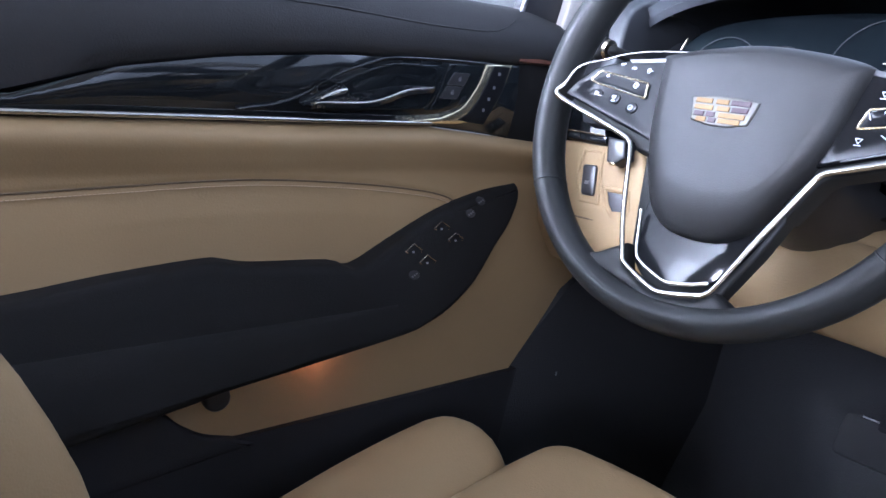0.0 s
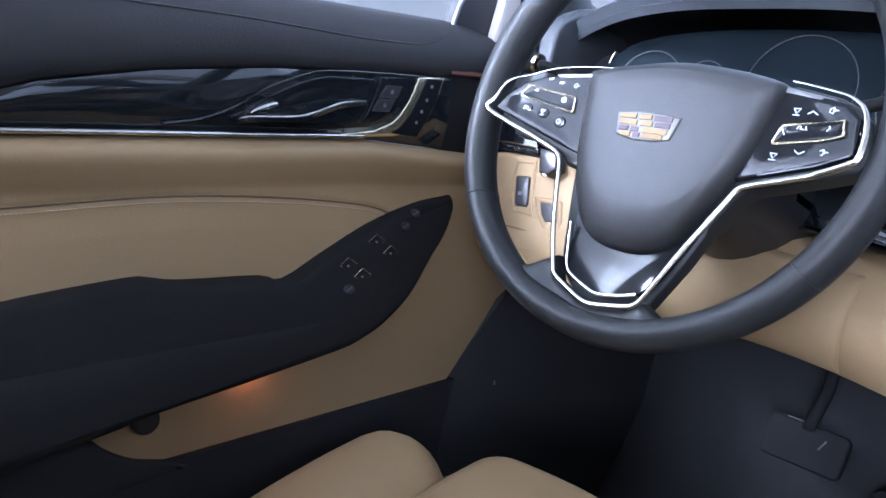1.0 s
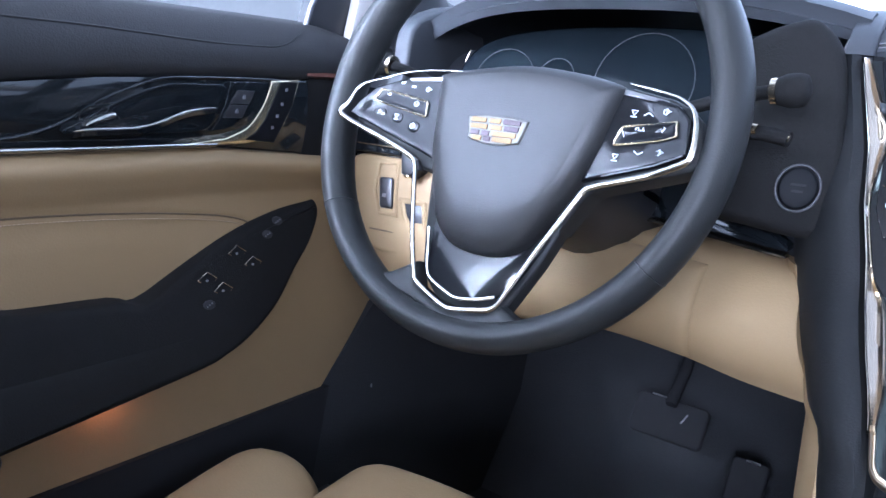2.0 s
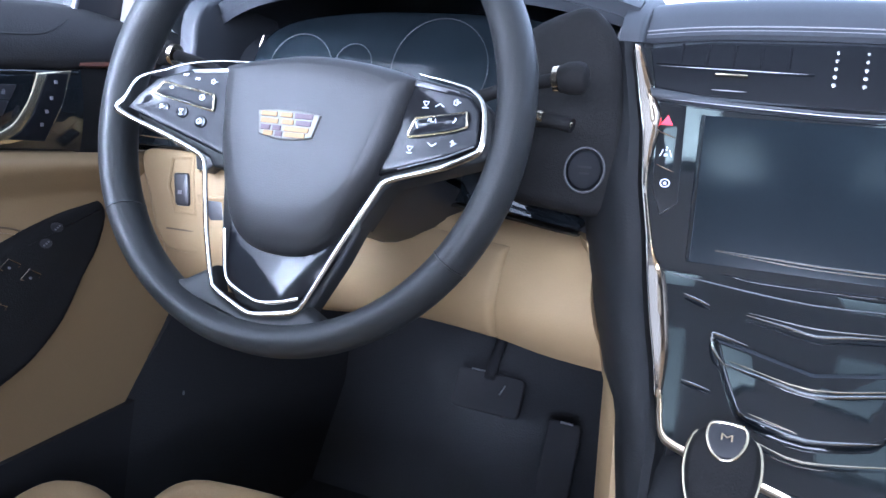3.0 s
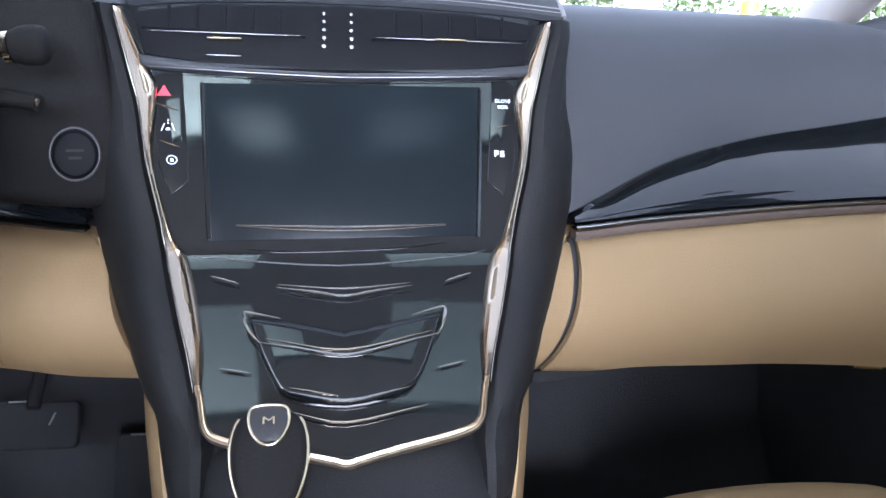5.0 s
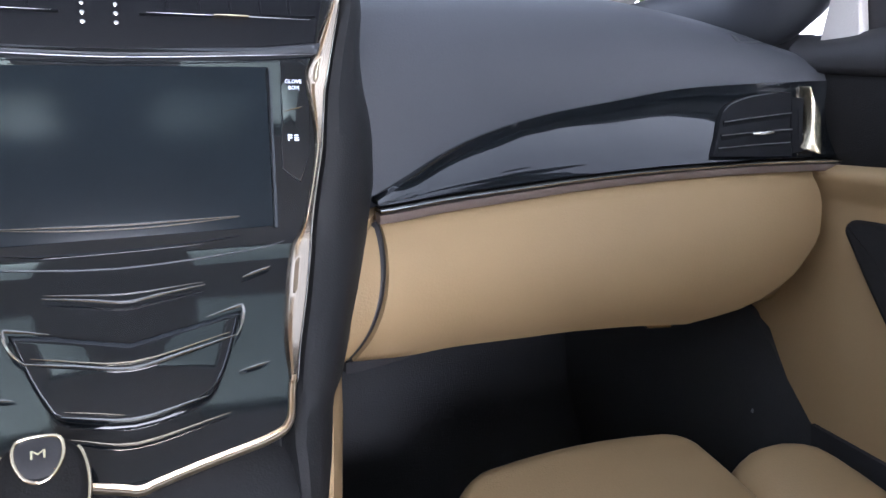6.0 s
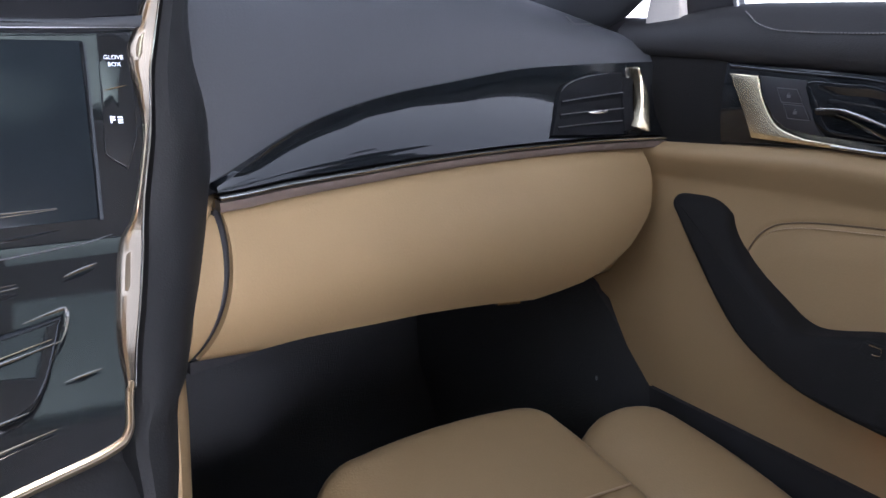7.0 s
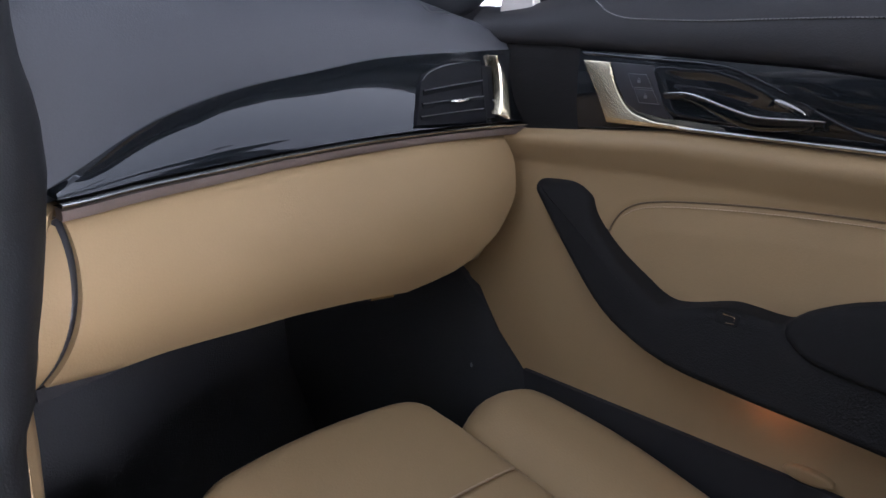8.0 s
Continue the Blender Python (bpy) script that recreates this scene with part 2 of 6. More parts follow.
def slab(name, grid, off, mat, parent=None, label="", angle=45):
    """A solid sheet: rows of points, with its back moved by off."""
    r, c = len(grid), len(grid[0])
    front = [Vector(p) for row in grid for p in row]
    verts = front + [p + Vector(off) for p in front]
    n, faces = r * c, []
    for i in range(r - 1):
        for j in range(c - 1):
            a, b, d, e = i * c + j, i * c + j + 1, (i + 1) * c + j + 1, (i + 1) * c + j
            faces += [(a, b, d, e), (n + e, n + d, n + b, n + a)]
    rim = [j for j in range(c)] + [i * c + c - 1 for i in range(1, r)] + [(r - 1) * c + j for j in range(c - 2, -1, -1)] + [i * c for i in range(r - 2, 0, -1)]
    for a, b in zip(rim, rim[1:] + rim[:1]):
        faces.append((a, b, n + b, n + a))
    return mesh_object(name, verts, faces, mat, parent, label, angle)


def tube(name, path, radius, mat, parent=None, label="", closed=False, sides=8, flat=1.0, up=(0, 0, 1), taper=False, radii=None):
    """A round or oval bar along a path; flat squeezes it along up."""
    p = [Vector(q) for q in path]
    n, verts, faces = len(p), [], []
    for i in range(n):
        a = p[i - 1] if closed or i else p[0]
        b = p[(i + 1) % n] if closed or i + 1 < n else p[-1]
        t = (b - a).normalized()
        s = t.cross(Vector(up))
        s = s.normalized() if s.length > 1e-4 else Vector((1, 0, 0))
        w = s.cross(t)
        r = radius * (min(1.0, 0.25 + 3 * min(i, n - 1 - i) / n) if taper else 1.0)
        if radii:
            r = curve1(i / (n - 1), radii)
        for k in range(sides):
            g = 2 * math.pi * (k + 0.5) / sides
            verts.append(p[i] + s * math.cos(g) * r + w * math.sin(g) * r * flat)
    for i in range(n if closed else n - 1):
        j = (i + 1) % n
        for k in range(sides):
            m = (k + 1) % sides
            faces.append((i * sides + k, i * sides + m, j * sides + m, j * sides + k))
    if not closed:
        faces += [tuple(range(sides)), tuple((n - 1) * sides + k for k in range(sides))]
    return mesh_object(name, verts, faces, mat, parent, label, 50)


def collar(name, outer, inner, mapf, height, depth, mat, parent, label=""):
    """A raised ring round a sunken well with a flat bottom."""
    fit_ = lambda poly, k: [tuple(poly[0]) if k < 2 else tuple(Vector((*poly[int(i * len(poly) / k) % len(poly)], 0)).lerp(Vector((*poly[(int(i * len(poly) / k) + 1) % len(poly)], 0)), i * len(poly) / k % 1)[:2]) for i in range(k)]
    k = 48
    a, b = fit_(outer, k), fit_(inner, k)
    mid = lambda f: [(p[0] + (q[0] - p[0]) * f, p[1] + (q[1] - p[1]) * f) for p, q in zip(a, b)]
    cu, cv = sum(p[0] for p in b) / k, sum(p[1] for p in b) / k
    shrink = lambda f: [(cu + (p[0] - cu) * f, cv + (p[1] - cv) * f) for p in b]
    rings = [(a, -0.002), (a, height * 0.3), (mid(0.2), height * 0.8), (mid(0.4), height), (mid(0.75), height * 0.9), (b, height * 0.5), (b, -depth * 0.5), (shrink(0.9), -depth)]
    verts = [mapf(u, v, n) for ring, n in rings for u, v in ring]
    faces = [(r * k + i, r * k + (i + 1) % k, (r + 1) * k + (i + 1) % k, (r + 1) * k + i) for r in range(len(rings) - 1) for i in range(k)]
    faces += [tuple(range(k)), tuple((len(rings) - 1) * k + i for i in range(k))]
    return mesh_object(name, verts, faces, mat, parent, label, 50)


def rect(u0, v0, u1, v1, r=0.0, n=4):
    """A rectangle's outline with rounded corners."""
    if not r:
        return [(u0, v0), (u1, v0), (u1, v1), (u0, v1)]
    out = []
    for cu, cv, a0 in ((u1 - r, v0 + r, -90), (u1 - r, v1 - r, 0), (u0 + r, v1 - r, 90), (u0 + r, v0 + r, 180)):
        for i in range(n + 1):
            a = radians(a0 + 90 * i / n)
            out.append((cu + r * math.cos(a), cv + r * math.sin(a)))
    return out


def oval(cu, cv, ru, rv, n=28, power=2.0):
    out = []
    for i in range(n):
        a = 2 * math.pi * i / n
        c, s = math.cos(a), math.sin(a)
        out.append((cu + ru * math.copysign(abs(c) ** (2 / power), c), cv + rv * math.copysign(abs(s) ** (2 / power), s)))
    return out


def plane(o, u, v, n):
    o, u, v, n = Vector(o), Vector(u), Vector(v), Vector(n)
    return lambda a, b, c=0.0: o + u * a + v * b + n * c


def box(name, a, b, mat, parent=None, label="", r=0.01):
    """A box with rounded edges between two corners."""
    (x0, y0, z0), (x1, y1, z1) = a, b
    top = plane((0, 0, z1), (1, 0, 0), (0, 1, 0), (0, 0, 1))
    return block(name, rect(x0, y0, x1, y1, r), top, z1 - z0, mat, parent, label, edge=min(r, (z1 - z0) * 0.4))


def letters(name, text, size, m, mat, parent, label=""):
    cu = bpy.data.curves.new(name, "FONT")
    cu.body, cu.size, cu.align_x, cu.align_y, cu.extrude = text, size, "CENTER", "CENTER", 0.0002
    tmp = new(name + "_curve", cu)
    bpy.context.view_layer.update()
    me = bpy.data.meshes.new_from_object(tmp)
    bpy.data.objects.remove(tmp)
    me.transform(m)
    me.materials.append(mat)
    ob = new(name, me)
    attach(ob, parent)
    return tagged(ob, label) if label else ob


def basis(mapf, u, v, n=0.0008):
    """The pose of a small flat thing on a surface."""
    o = mapf(u, v, n)
    a = (mapf(u + 0.001, v, n) - o).normalized()
    b = (mapf(u, v + 0.001, n) - o).normalized()
    c = a.cross(b).normalized()
    b = c.cross(a)
    return Matrix((( a.x, b.x, c.x, o.x), (a.y, b.y, c.y, o.y), (a.z, b.z, c.z, o.z), (0, 0, 0, 1)))


def stitches(name, path, step, mat, parent, up, label="", r=0.0007, length=0.6):
    """A row of short raised threads, one joined mesh."""
    p = [Vector(q) for q in path]
    verts, faces = [], []
    run, nxt = 0.0, 0.0
    for a, b in zip(p, p[1:]):
        d = (b - a).length
        while nxt < run + d:
            t = (nxt - run) / d
            c, w = a.lerp(b, t), (b - a).normalized()
            s = w.cross(Vector(up)).normalized()
            k = len(verts)
            for e in (-0.5, 0.5):
                q = c + w * step * length * e
                verts += [q + s * r, q + Vector(up).normalized() * r * 1.3, q - s * r]
            faces += [(k, k + 1, k + 4, k + 3), (k + 1, k + 2, k + 5, k + 4), (k, k + 2, k + 1), (k + 3, k + 4, k + 5)]
            nxt += step
        run += d
    ob = mesh_object(name, verts, faces, mat, parent, label, flip=False)
    return ob


# ---- the setting: cabin shell ----
def structure(ob, label, category):
    return tagged(ob, label, category, kind="structure")


FLOOR = 0.20
ground_grid = [[(x, y, -0.22) for x in (-300, -20, -4, 4, 20, 300)] for y in (-300, -20, -4, 4, 20, 300)]
structure(slab("ground", ground_grid, (0, 0, -0.3), M_CONCRETE), "grey sunlit paved ground outside the car", "ground")
structure(box("floor", (-0.70, -1.9, FLOOR - 0.03), (0.70, 0.50, FLOOR), M_CARPET), "dark carpeted car floor", "floor")
fw = [[(x, y, z) for x in (-0.72, -0.3, 0.3, 0.72)] for y, z in ((0.36, FLOOR), (0.46, 0.34), (0.50, 0.55), (0.52, 0.86), (0.53, 0.915))]
structure(slab("wall_front", fw, (0, 0.03, 0), M_CARPET), "dark carpeted bulkhead of the footwell", "wall")
rear = [[(x, -1.85, z) for x in (-0.74, 0.74)] for z in (FLOOR, 0.98)]
structure(slab("wall_rear", rear, (0, -0.04, 0), M_BEIGE), "plain beige rear wall of the cabin", "wall")
def roof_z(x, y):
    return 1.30 - 0.09 * (x / 0.6) ** 2 - 0.05 * ((y + 0.9) / 0.7) ** 2


def roof_part(name, xs, ys):
    structure(slab(name, [[(x, y, roof_z(x, y)) for x in xs] for y in ys], (0, 0, 0.03), M_HEAD), "pale cloth headliner", "ceiling")


# unseen roof openings, shapes invented to mirror as patches in the gloss trim
PANES = ((-0.27, -0.125), (0.088, 0.29))
roof_part("ceiling", (-0.62, -0.4, -0.2, 0, 0.2, 0.4, 0.62), (-0.28, -0.34, -0.385))
roof_part("ceiling", (-0.62, -0.4, -0.2, 0, 0.2, 0.4, 0.62), (-0.62, -0.75, -0.94, -1.1, -1.4, -1.6))
for a, b in ((-0.62, PANES[0][0]), (PANES[0][1], PANES[1][0]), (PANES[1][1], 0.62)):
    roof_part("ceiling", spread(a, b, 4), (-0.385, -0.5, -0.62))
for s, nm in ((-1, "wall_side_1"), (1, "wall_side_2")):
    cowl = [[(s * 0.745, y, z) for y in (0.0, 0.3, 0.66)] for z in (0.1, 0.5, 0.90)]
    structure(slab(nm, cowl, (s * 0.02, 0, 0), M_BODY), "plain outer side of the footwell", "wall")


for s, nm in ((-1, "wall_side_3"), (1, "wall_side_4")):
    back = [[(s * 0.705, y, z) for y in (-1.14, -1.4, -1.9)] for z in (0.1, 0.5, 0.90)]
    structure(slab(nm, back, (s * 0.03, 0, 0), M_BEIGE), "plain beige side of the rear cabin", "wall")


def side_wall(s, name):
    """Roof rail and pillars of one side, round open window apertures."""
    root = structure(new(name), "grey painted window pillars and roof rail", "car body")
    for path in (
        [(s * 0.70, 0.52, 0.93), (s * 0.66, 0.20, 1.08), (s * 0.58, -0.26, 1.235), (s * 0.57, -0.7, 1.26), (s * 0.57, -1.2, 1.24), (s * 0.60, -1.55, 1.16), (s * 0.68, -1.88, 0.96)],
    ):
        tube("roof_rail", spline(path, 8), 0.034, M_HEAD, root, sides=10)
    tube("pillar", spline([(s * 0.715, -0.98, 0.90), (s * 0.66, -1.0, 1.08), (s * 0.58, -1.02, 1.25)], 5), 0.05, M_HEAD, root, sides=10)
    return root


side_wall(-1, "wall_left")
side_wall(1, "wall_right")


def pane(name, corners, label, mat=None):
    a, b, c, d = [Vector(p) for p in corners]
    grid = [[a.lerp(b, i / 4).lerp(d.lerp(c, i / 4), j / 3) for i in range(5)] for j in range(4)]
    n = (b - a).cross(d - a).normalized() * 0.004
    ob = slab(name, grid, n, mat or M_GLASS)
    ob.visible_shadow = mat is not None
    return structure(ob, label, "window")


pane("window_1", [(-0.62, 0.60, 0.93), (0.62, 0.60, 0.93), (0.55, -0.27, 1.26), (-0.55, -0.27, 1.26)], "clear raked windscreen glass")
pane("window_2", [(-0.735, 0.12, 0.90), (-0.735, -0.95, 0.90), (-0.59, -0.95, 1.23), (-0.60, -0.26, 1.21)], "clear glass of the driver side window")
pane("window_3", [(0.735, 0.12, 0.90), (0.735, -0.95, 0.90), (0.59, -0.95, 1.23), (0.60, -0.26, 1.21)], "clear glass of the passenger side window")
# unseen panes added for the patches they mirror in stack and wheel
for i, (a, b) in enumerate(PANES):
    pane(f"window_{i + 4}", [(a, -0.385, roof_z(a, -0.385) + 0.02), (a, -0.62, roof_z(a, -0.62) + 0.02), (b, -0.62, roof_z(b, -0.62) + 0.02), (b, -0.385, roof_z(b, -0.385) + 0.02)], "unseen green-tinted roof pane, added for its reflections", M_TINT)



# ---- dashboard ----
LINE_Y = [(0.0, 0.0), (0.19, 0.014), (0.247, 0.030), (0.324, 0.044), (0.386, 0.055), (0.488, 0.062), (0.598, 0.054), (0.675, 0.036), (0.72, 0.02)]


def line_y(x):
    return soft1(abs(x), LINE_Y)


def line_z(x):
    return 0.750 + (abs(x) - 0.195) * 0.042


BAND_H = [(0.185, 0.004), (0.214, 0.017), (0.244, 0.030), (0.274, 0.040), (0.31, 0.048), (0.374, 0.058), (0.452, 0.066), (0.522, 0.074), (0.60, 0.077), (0.70, 0.079)]


def band_top(x):
    return line_z(x) + soft1(abs(x), BAND_H)


dash = thing("dashboard", "dark vinyl dashboard with piano black band and beige lower half", "dashboard", at=(0, 0.3, 0.6))
# upper pad: from the band's top over the crest to the windscreen
PAD = ((0.004, 0.0), (0.008, 0.06), (0.017, 0.2), (0.029, 0.42), (0.044, 0.63), (0.064, 0.81), (0.088, 0.93), (0.125, 1.0), (0.20, 1.012), (0.32, 1.0), (0.52, 0.95))


def band_lean(x):
    """How far the gloss band leans back at its top."""
    return 0.022 * max(0.0, min(1.0, (abs(x) - 0.19) / 0.14))


def pad_row(x):
    a = abs(x)
    y, z = line_y(x), band_top(x) if a > 0.19 else 0.754
    crest = 0.930 - 0.05 * max(0.0, (a - 0.45) / 0.25) ** 2
    bow = 0.03 * (1 - (a / 0.24) ** 2) if a < 0.24 else 0.0
    # the driver side is scooped out for the instruments
    scoop = max(0.0, min(1.0, (x + 0.615) / 0.03, (-0.165 - x) / 0.03))
    scoop = 0.115 * scoop * scoop * (3 - 2 * scoop)
    return [(x, y + 0.004 + f + bow + band_lean(x) * (1 - up) ** 2 + (scoop if f > 0.005 else 0.0), z + (crest - z) * up) for f, up in PAD]


def pad_y(x, z):
    return curve1(z, [(p[2], p[1]) for p in pad_row(x)[:8]])


def band_point(s, x, f):
    """Hollow gloss band: leaning at its foot, upright at its top, with faint ripples along it."""
    ripple = 0.00011 * (math.sin(47 * f) + 0.7 * math.sin(83 * f + 2.0 * x)) * max(0.0, 1 - 2.2 * f) * min(1.0, f * 12)
    y = line_y(x) + 0.003 + 0.002 * f + band_lean(x) * (1 - (1 - f) ** 2.2) + ripple
    return (s * x, y, line_z(x) + 0.004 + (band_top(x) - line_z(x)) * f * 0.97)


rows = [pad_row(x) for x in spread(-0.70, 0.70, 56)]
slab("upper_pad", rows, (0, 0.012, -0.012), M_PAD, dash, "soft dark grey dash top")
for s, who in ((1, "passenger"), (-1, "driver")):
    xs = spread(0.185, 0.695, 40)
    slab("gloss_band", [[band_point(s, x, f) for f in spread(0, 0.5, 30) + spread(0.55, 1.0, 8)] for x in xs], (0, 0.024, 0), M_GLOSS, dash, "piano black trim band", angle=80)
    slab("chrome_strip", [[(s * x, line_y(x) - d, line_z(x) + h) for d, h in ((-0.012, -0.0014), (0.002, -0.0014), (0.0036, -0.0006), (0.0036, 0.0010), (0.002, 0.0020), (-0.012, 0.0020))] for x in xs], (0, 0.001, 0), M_BRIGHT, dash, "bright chrome strip")
    if s > 0:
        slab("taupe_strip", [[(s * x, line_y(x) - d, line_z(x) + h) for d, h in ((-0.006, -0.0105), (0.001, -0.0100), (0.002, -0.0070), (0.001, -0.0030))] for x in xs], (0, 0.012, 0), M_TAUPE, dash, "taupe strip under the chrome")


def lower_height(x, s):
    return 0.095 + 0.131 * (x - 0.15) if s > 0 else soft1(x, [(0.14, 0.090), (0.33, 0.096), (0.45, 0.120), (0.70, 0.130)])


def lower_face(x, f, s=1):
    """The bulged beige lower dash: f from 0 at its top to 1 at its lower edge."""
    h = lower_height(x, s)
    z = line_z(x) - 0.012 - h * f
    y = line_y(x) + 0.004 - 0.046 * math.sin(math.pi * min(1.0, f * 0.78 + 0.02)) ** 0.8
    end = max(0.0, (x - 0.54) / 0.13)
    y += 0.024 * end**2.2 * (0.35 + f)
    return (s * x, y, z)


def box_left(f):
    return 0.187 - 0.032 * f**1.6


def box_right(f):
    return curve1(f, [(0, 0.672), (0.15, 0.677), (0.4, 0.668), (0.65, 0.637), (0.85, 0.590), (1.0, 0.52)])


fs = spread(0, 1, 16)
gb = slab("glove_box_door", [[lower_face(box_left(f) + (box_right(f) - box_left(f)) * k, f) for f in fs] for k in spread(0, 1, 40)], (0, 0.05, 0.004), M_BEIGE, dash, "bulged beige glove box door", angle=60)
slab("glove_box_latch", [[(x, lower_face(x, 1.0)[1] - 0.002, lower_face(x, 1.0)[2] + h) for h in (-0.0018, 0.0002)] for x in (0.470, 0.483, 0.500)], (0, 0.01, 0), M_CHROME, gb, "small chrome latch")
tube("gap_seal", spline([Vector(lower_face(box_left(f) - 0.003, f)) + Vector((0, 0.010, 0)) for f in spread(0, 1, 8)], 3), 0.004, M_BLACK, dash, "black gap beside the glove box", up=(0, 1, 0))
slab("filler", [[lower_face(box_left(f) - 0.007 - 0.026 * k, f) for f in fs] for k in (0, 0.5, 1)], (0, 0.03, 0), M_BEIGE, dash, "narrow beige filler beside the glove box")
slab("knee_panel", [[lower_face(box_left(f) - 0.02 + (0.69 - box_left(f) + 0.02) * k, f, -1) for f in fs] for k in spread(0, 1, 40)], (0, 0.04, 0.004), M_BEIGE, dash, "beige knee panel below the wheel")
def bolster_face(x, f):
    e = min(1.0, (x - 0.243) / 0.012, (0.64 - x) / 0.012, (f - 0.10) / 0.05, (0.985 - f) / 0.04)
    p = lower_face(x, f, -1)
    return (p[0], p[1] + 0.004 - 0.012 * math.sqrt(max(0.0, 1 - (1 - e) ** 2)), p[2])


slab("knee_bolster", [[bolster_face(x, f) for f in [0.10, 0.105, 0.115, 0.13, 0.15] + spread(0.18, 0.94, 12) + [0.955, 0.97, 0.98, 0.985]] for x in [0.243, 0.2445, 0.247, 0.251, 0.255] + spread(0.285, 0.62, 18) + [0.63, 0.636, 0.64]], (0, 0.02, 0), M_BEIGE, dash, "raised beige knee bolster")
def end_face(f, k):
    """From the glove box's end over to the door."""
    x0, y0, z0 = lower_face(box_right(f), f)
    y1 = 0.045 + 0.035 * f
    return (x0 + (0.712 - x0) * k, y0 + 0.004 + (y1 - y0) * k ** 0.8, z0 - 0.004 * k)


slab("end_panel", [[end_face(f, k) for f in fs] for k in spread(0, 1, 12)], (0, 0.02, 0), M_BEIGE, dash, "beige end panel beside the door", angle=60)
for s in (1, -1):
    slab("under_panel", [[(s * x, line_y(x) + 0.012 + f * 0.25, line_z(x) - (0.136 if s > 0 else lower_height(x, s) + 0.004) + 0.01 * f) for f in (0, 0.3, 0.7, 1)] for x in spread(0.16, 0.47 if s > 0 else 0.66, 12)], (0, 0, 0.01), M_LOWER, dash, "dark panel under the dash")

# highlight on the band's upper edge, drawn as a thin metal tube
tube("band_glint", [(x, pad_row(x)[0][1] - 0.001, band_top(x) - 0.001) for x in spread(0.236, 0.306, 10)], 0.0005, M_STEEL, dash, "painted highlight along the upper edge of the band", sides=6, taper=True)

# side air vent in the passenger band
vent_map = lambda u, v, n=0.0: Vector((u + 0.0024, line_y(u) + 0.0015 + 0.021 * (1 - max(0.0, 1 - (v - 0.774) / 0.075) ** 2.2) - n, v))
vent = block("air_vent", [(0.5500, 0.7745), (0.6425, 0.7745), (0.6475, 0.8050), (0.6500, 0.8385)] + [tuple(p) for p in spline([(0.6333, 0.8379), (0.6032, 0.8335), (0.5810, 0.8262), (0.5712, 0.8180), (0.5612, 0.7936)], 4)], vent_map, 0.03, M_VENT, dash, "black slatted air vent", edge=0.0008, dome=0.0002)
for a, b in (((0.5585, 0.7830), (0.6425, 0.7886)), ((0.5652, 0.7952), (0.6470, 0.8015)), ((0.5703, 0.8083), (0.6480, 0.8179))):
    run = [(a[0] + (b[0] - a[0]) * k, a[1] + (b[1] - a[1]) * k) for k in spread(0, 1, 8)]
    slab("slat", [[vent_map(u, v + h, n) for h, n in ((-0.0050, 0.0005), (-0.0012, 0.0016), (0.0, 0.0022), (0.0008, 0.0014))] for u, v in run], (0, 0.002, -0.0005), M_VENT, vent)
    tube("slat_edge", [vent_map(u, v, 0.0024) for u, v in run], 0.0005, M_STEEL, vent, sides=6)
tube("vent_edge", [vent_map(u, v, 0.0006) for u, v in spline([(0.5712, 0.8180), (0.5810, 0.8262), (0.6032, 0.8335), (0.6333, 0.8379)], 4)], 0.0005, M_STEEL, vent, "fine bright upper edge", sides=6, taper=True)
block("vent_tab", spline([(0.6020, 0.7962), (0.6140, 0.7956), (0.6255, 0.7978), (0.6250, 0.8002), (0.6130, 0.7992), (0.6025, 0.7984)], 3, True), lambda u, v, n=0.0: vent_map(u, v, n + 0.0050), 0.006, M_BRIGHT, vent, "small bright vent tab", edge=0.0008, steps=3)
block("thumb_panel", [(0.6440, 0.7775), (0.6560, 0.7790), (0.6610, 0.8050), (0.6635, 0.8330), (0.6500, 0.8335), (0.6480, 0.8050)], lambda u, v, n=0.0: vent_map(u, v, n + 0.0002), 0.02, M_VENT, vent, "satin black panel with the thumb wheel", edge=0.0012)
block("thumb_wheel", [(0.6525, 0.7900), (0.6560, 0.7900), (0.6600, 0.8220), (0.6560, 0.8225)], lambda u, v, n=0.0: vent_map(u, v, n + 0.0014), 0.008, M_VENT, vent, "ribbed thumb wheel", edge=0.0012)
block("wheel_mark", oval(0.6575, 0.7975, 0.0010, 0.0014, 10), lambda u, v, n=0.0: vent_map(u, v, n + 0.0022), 0.001, M_ICON, vent, "small white dot", edge=0.0002, steps=1)
vent_map2 = lambda u, v, n=0.0: Vector((u, line_y(u) - 0.008 + 0.021 * (1 - max(0.0, 1 - (v - 0.774) / 0.075) ** 2.2) - n, v))
block("vent_chrome", spline([(0.6557, 0.7828), (0.6630, 0.7808), (0.6699, 0.7788), (0.6745, 0.7960), (0.6765, 0.8113), (0.6745, 0.8220), (0.6699, 0.8324), (0.6642, 0.8441), (0.6625, 0.8430), (0.6650, 0.8323), (0.6662, 0.8200), (0.6650, 0.8060), (0.6610, 0.7930)], 3, True), vent_map2, 0.02, M_PLATECHROME, dash, "satin chrome end of the air vent", edge=0.0015)
block("demist_vent", rect(0.608, 0.886, 0.648, 0.896, 0.004), lambda u, v, n=0.0: Vector((u, pad_y(u, v) - 0.001 - n, v)), 0.02, M_BLACK, dash, "black demister outlet", edge=0.002)

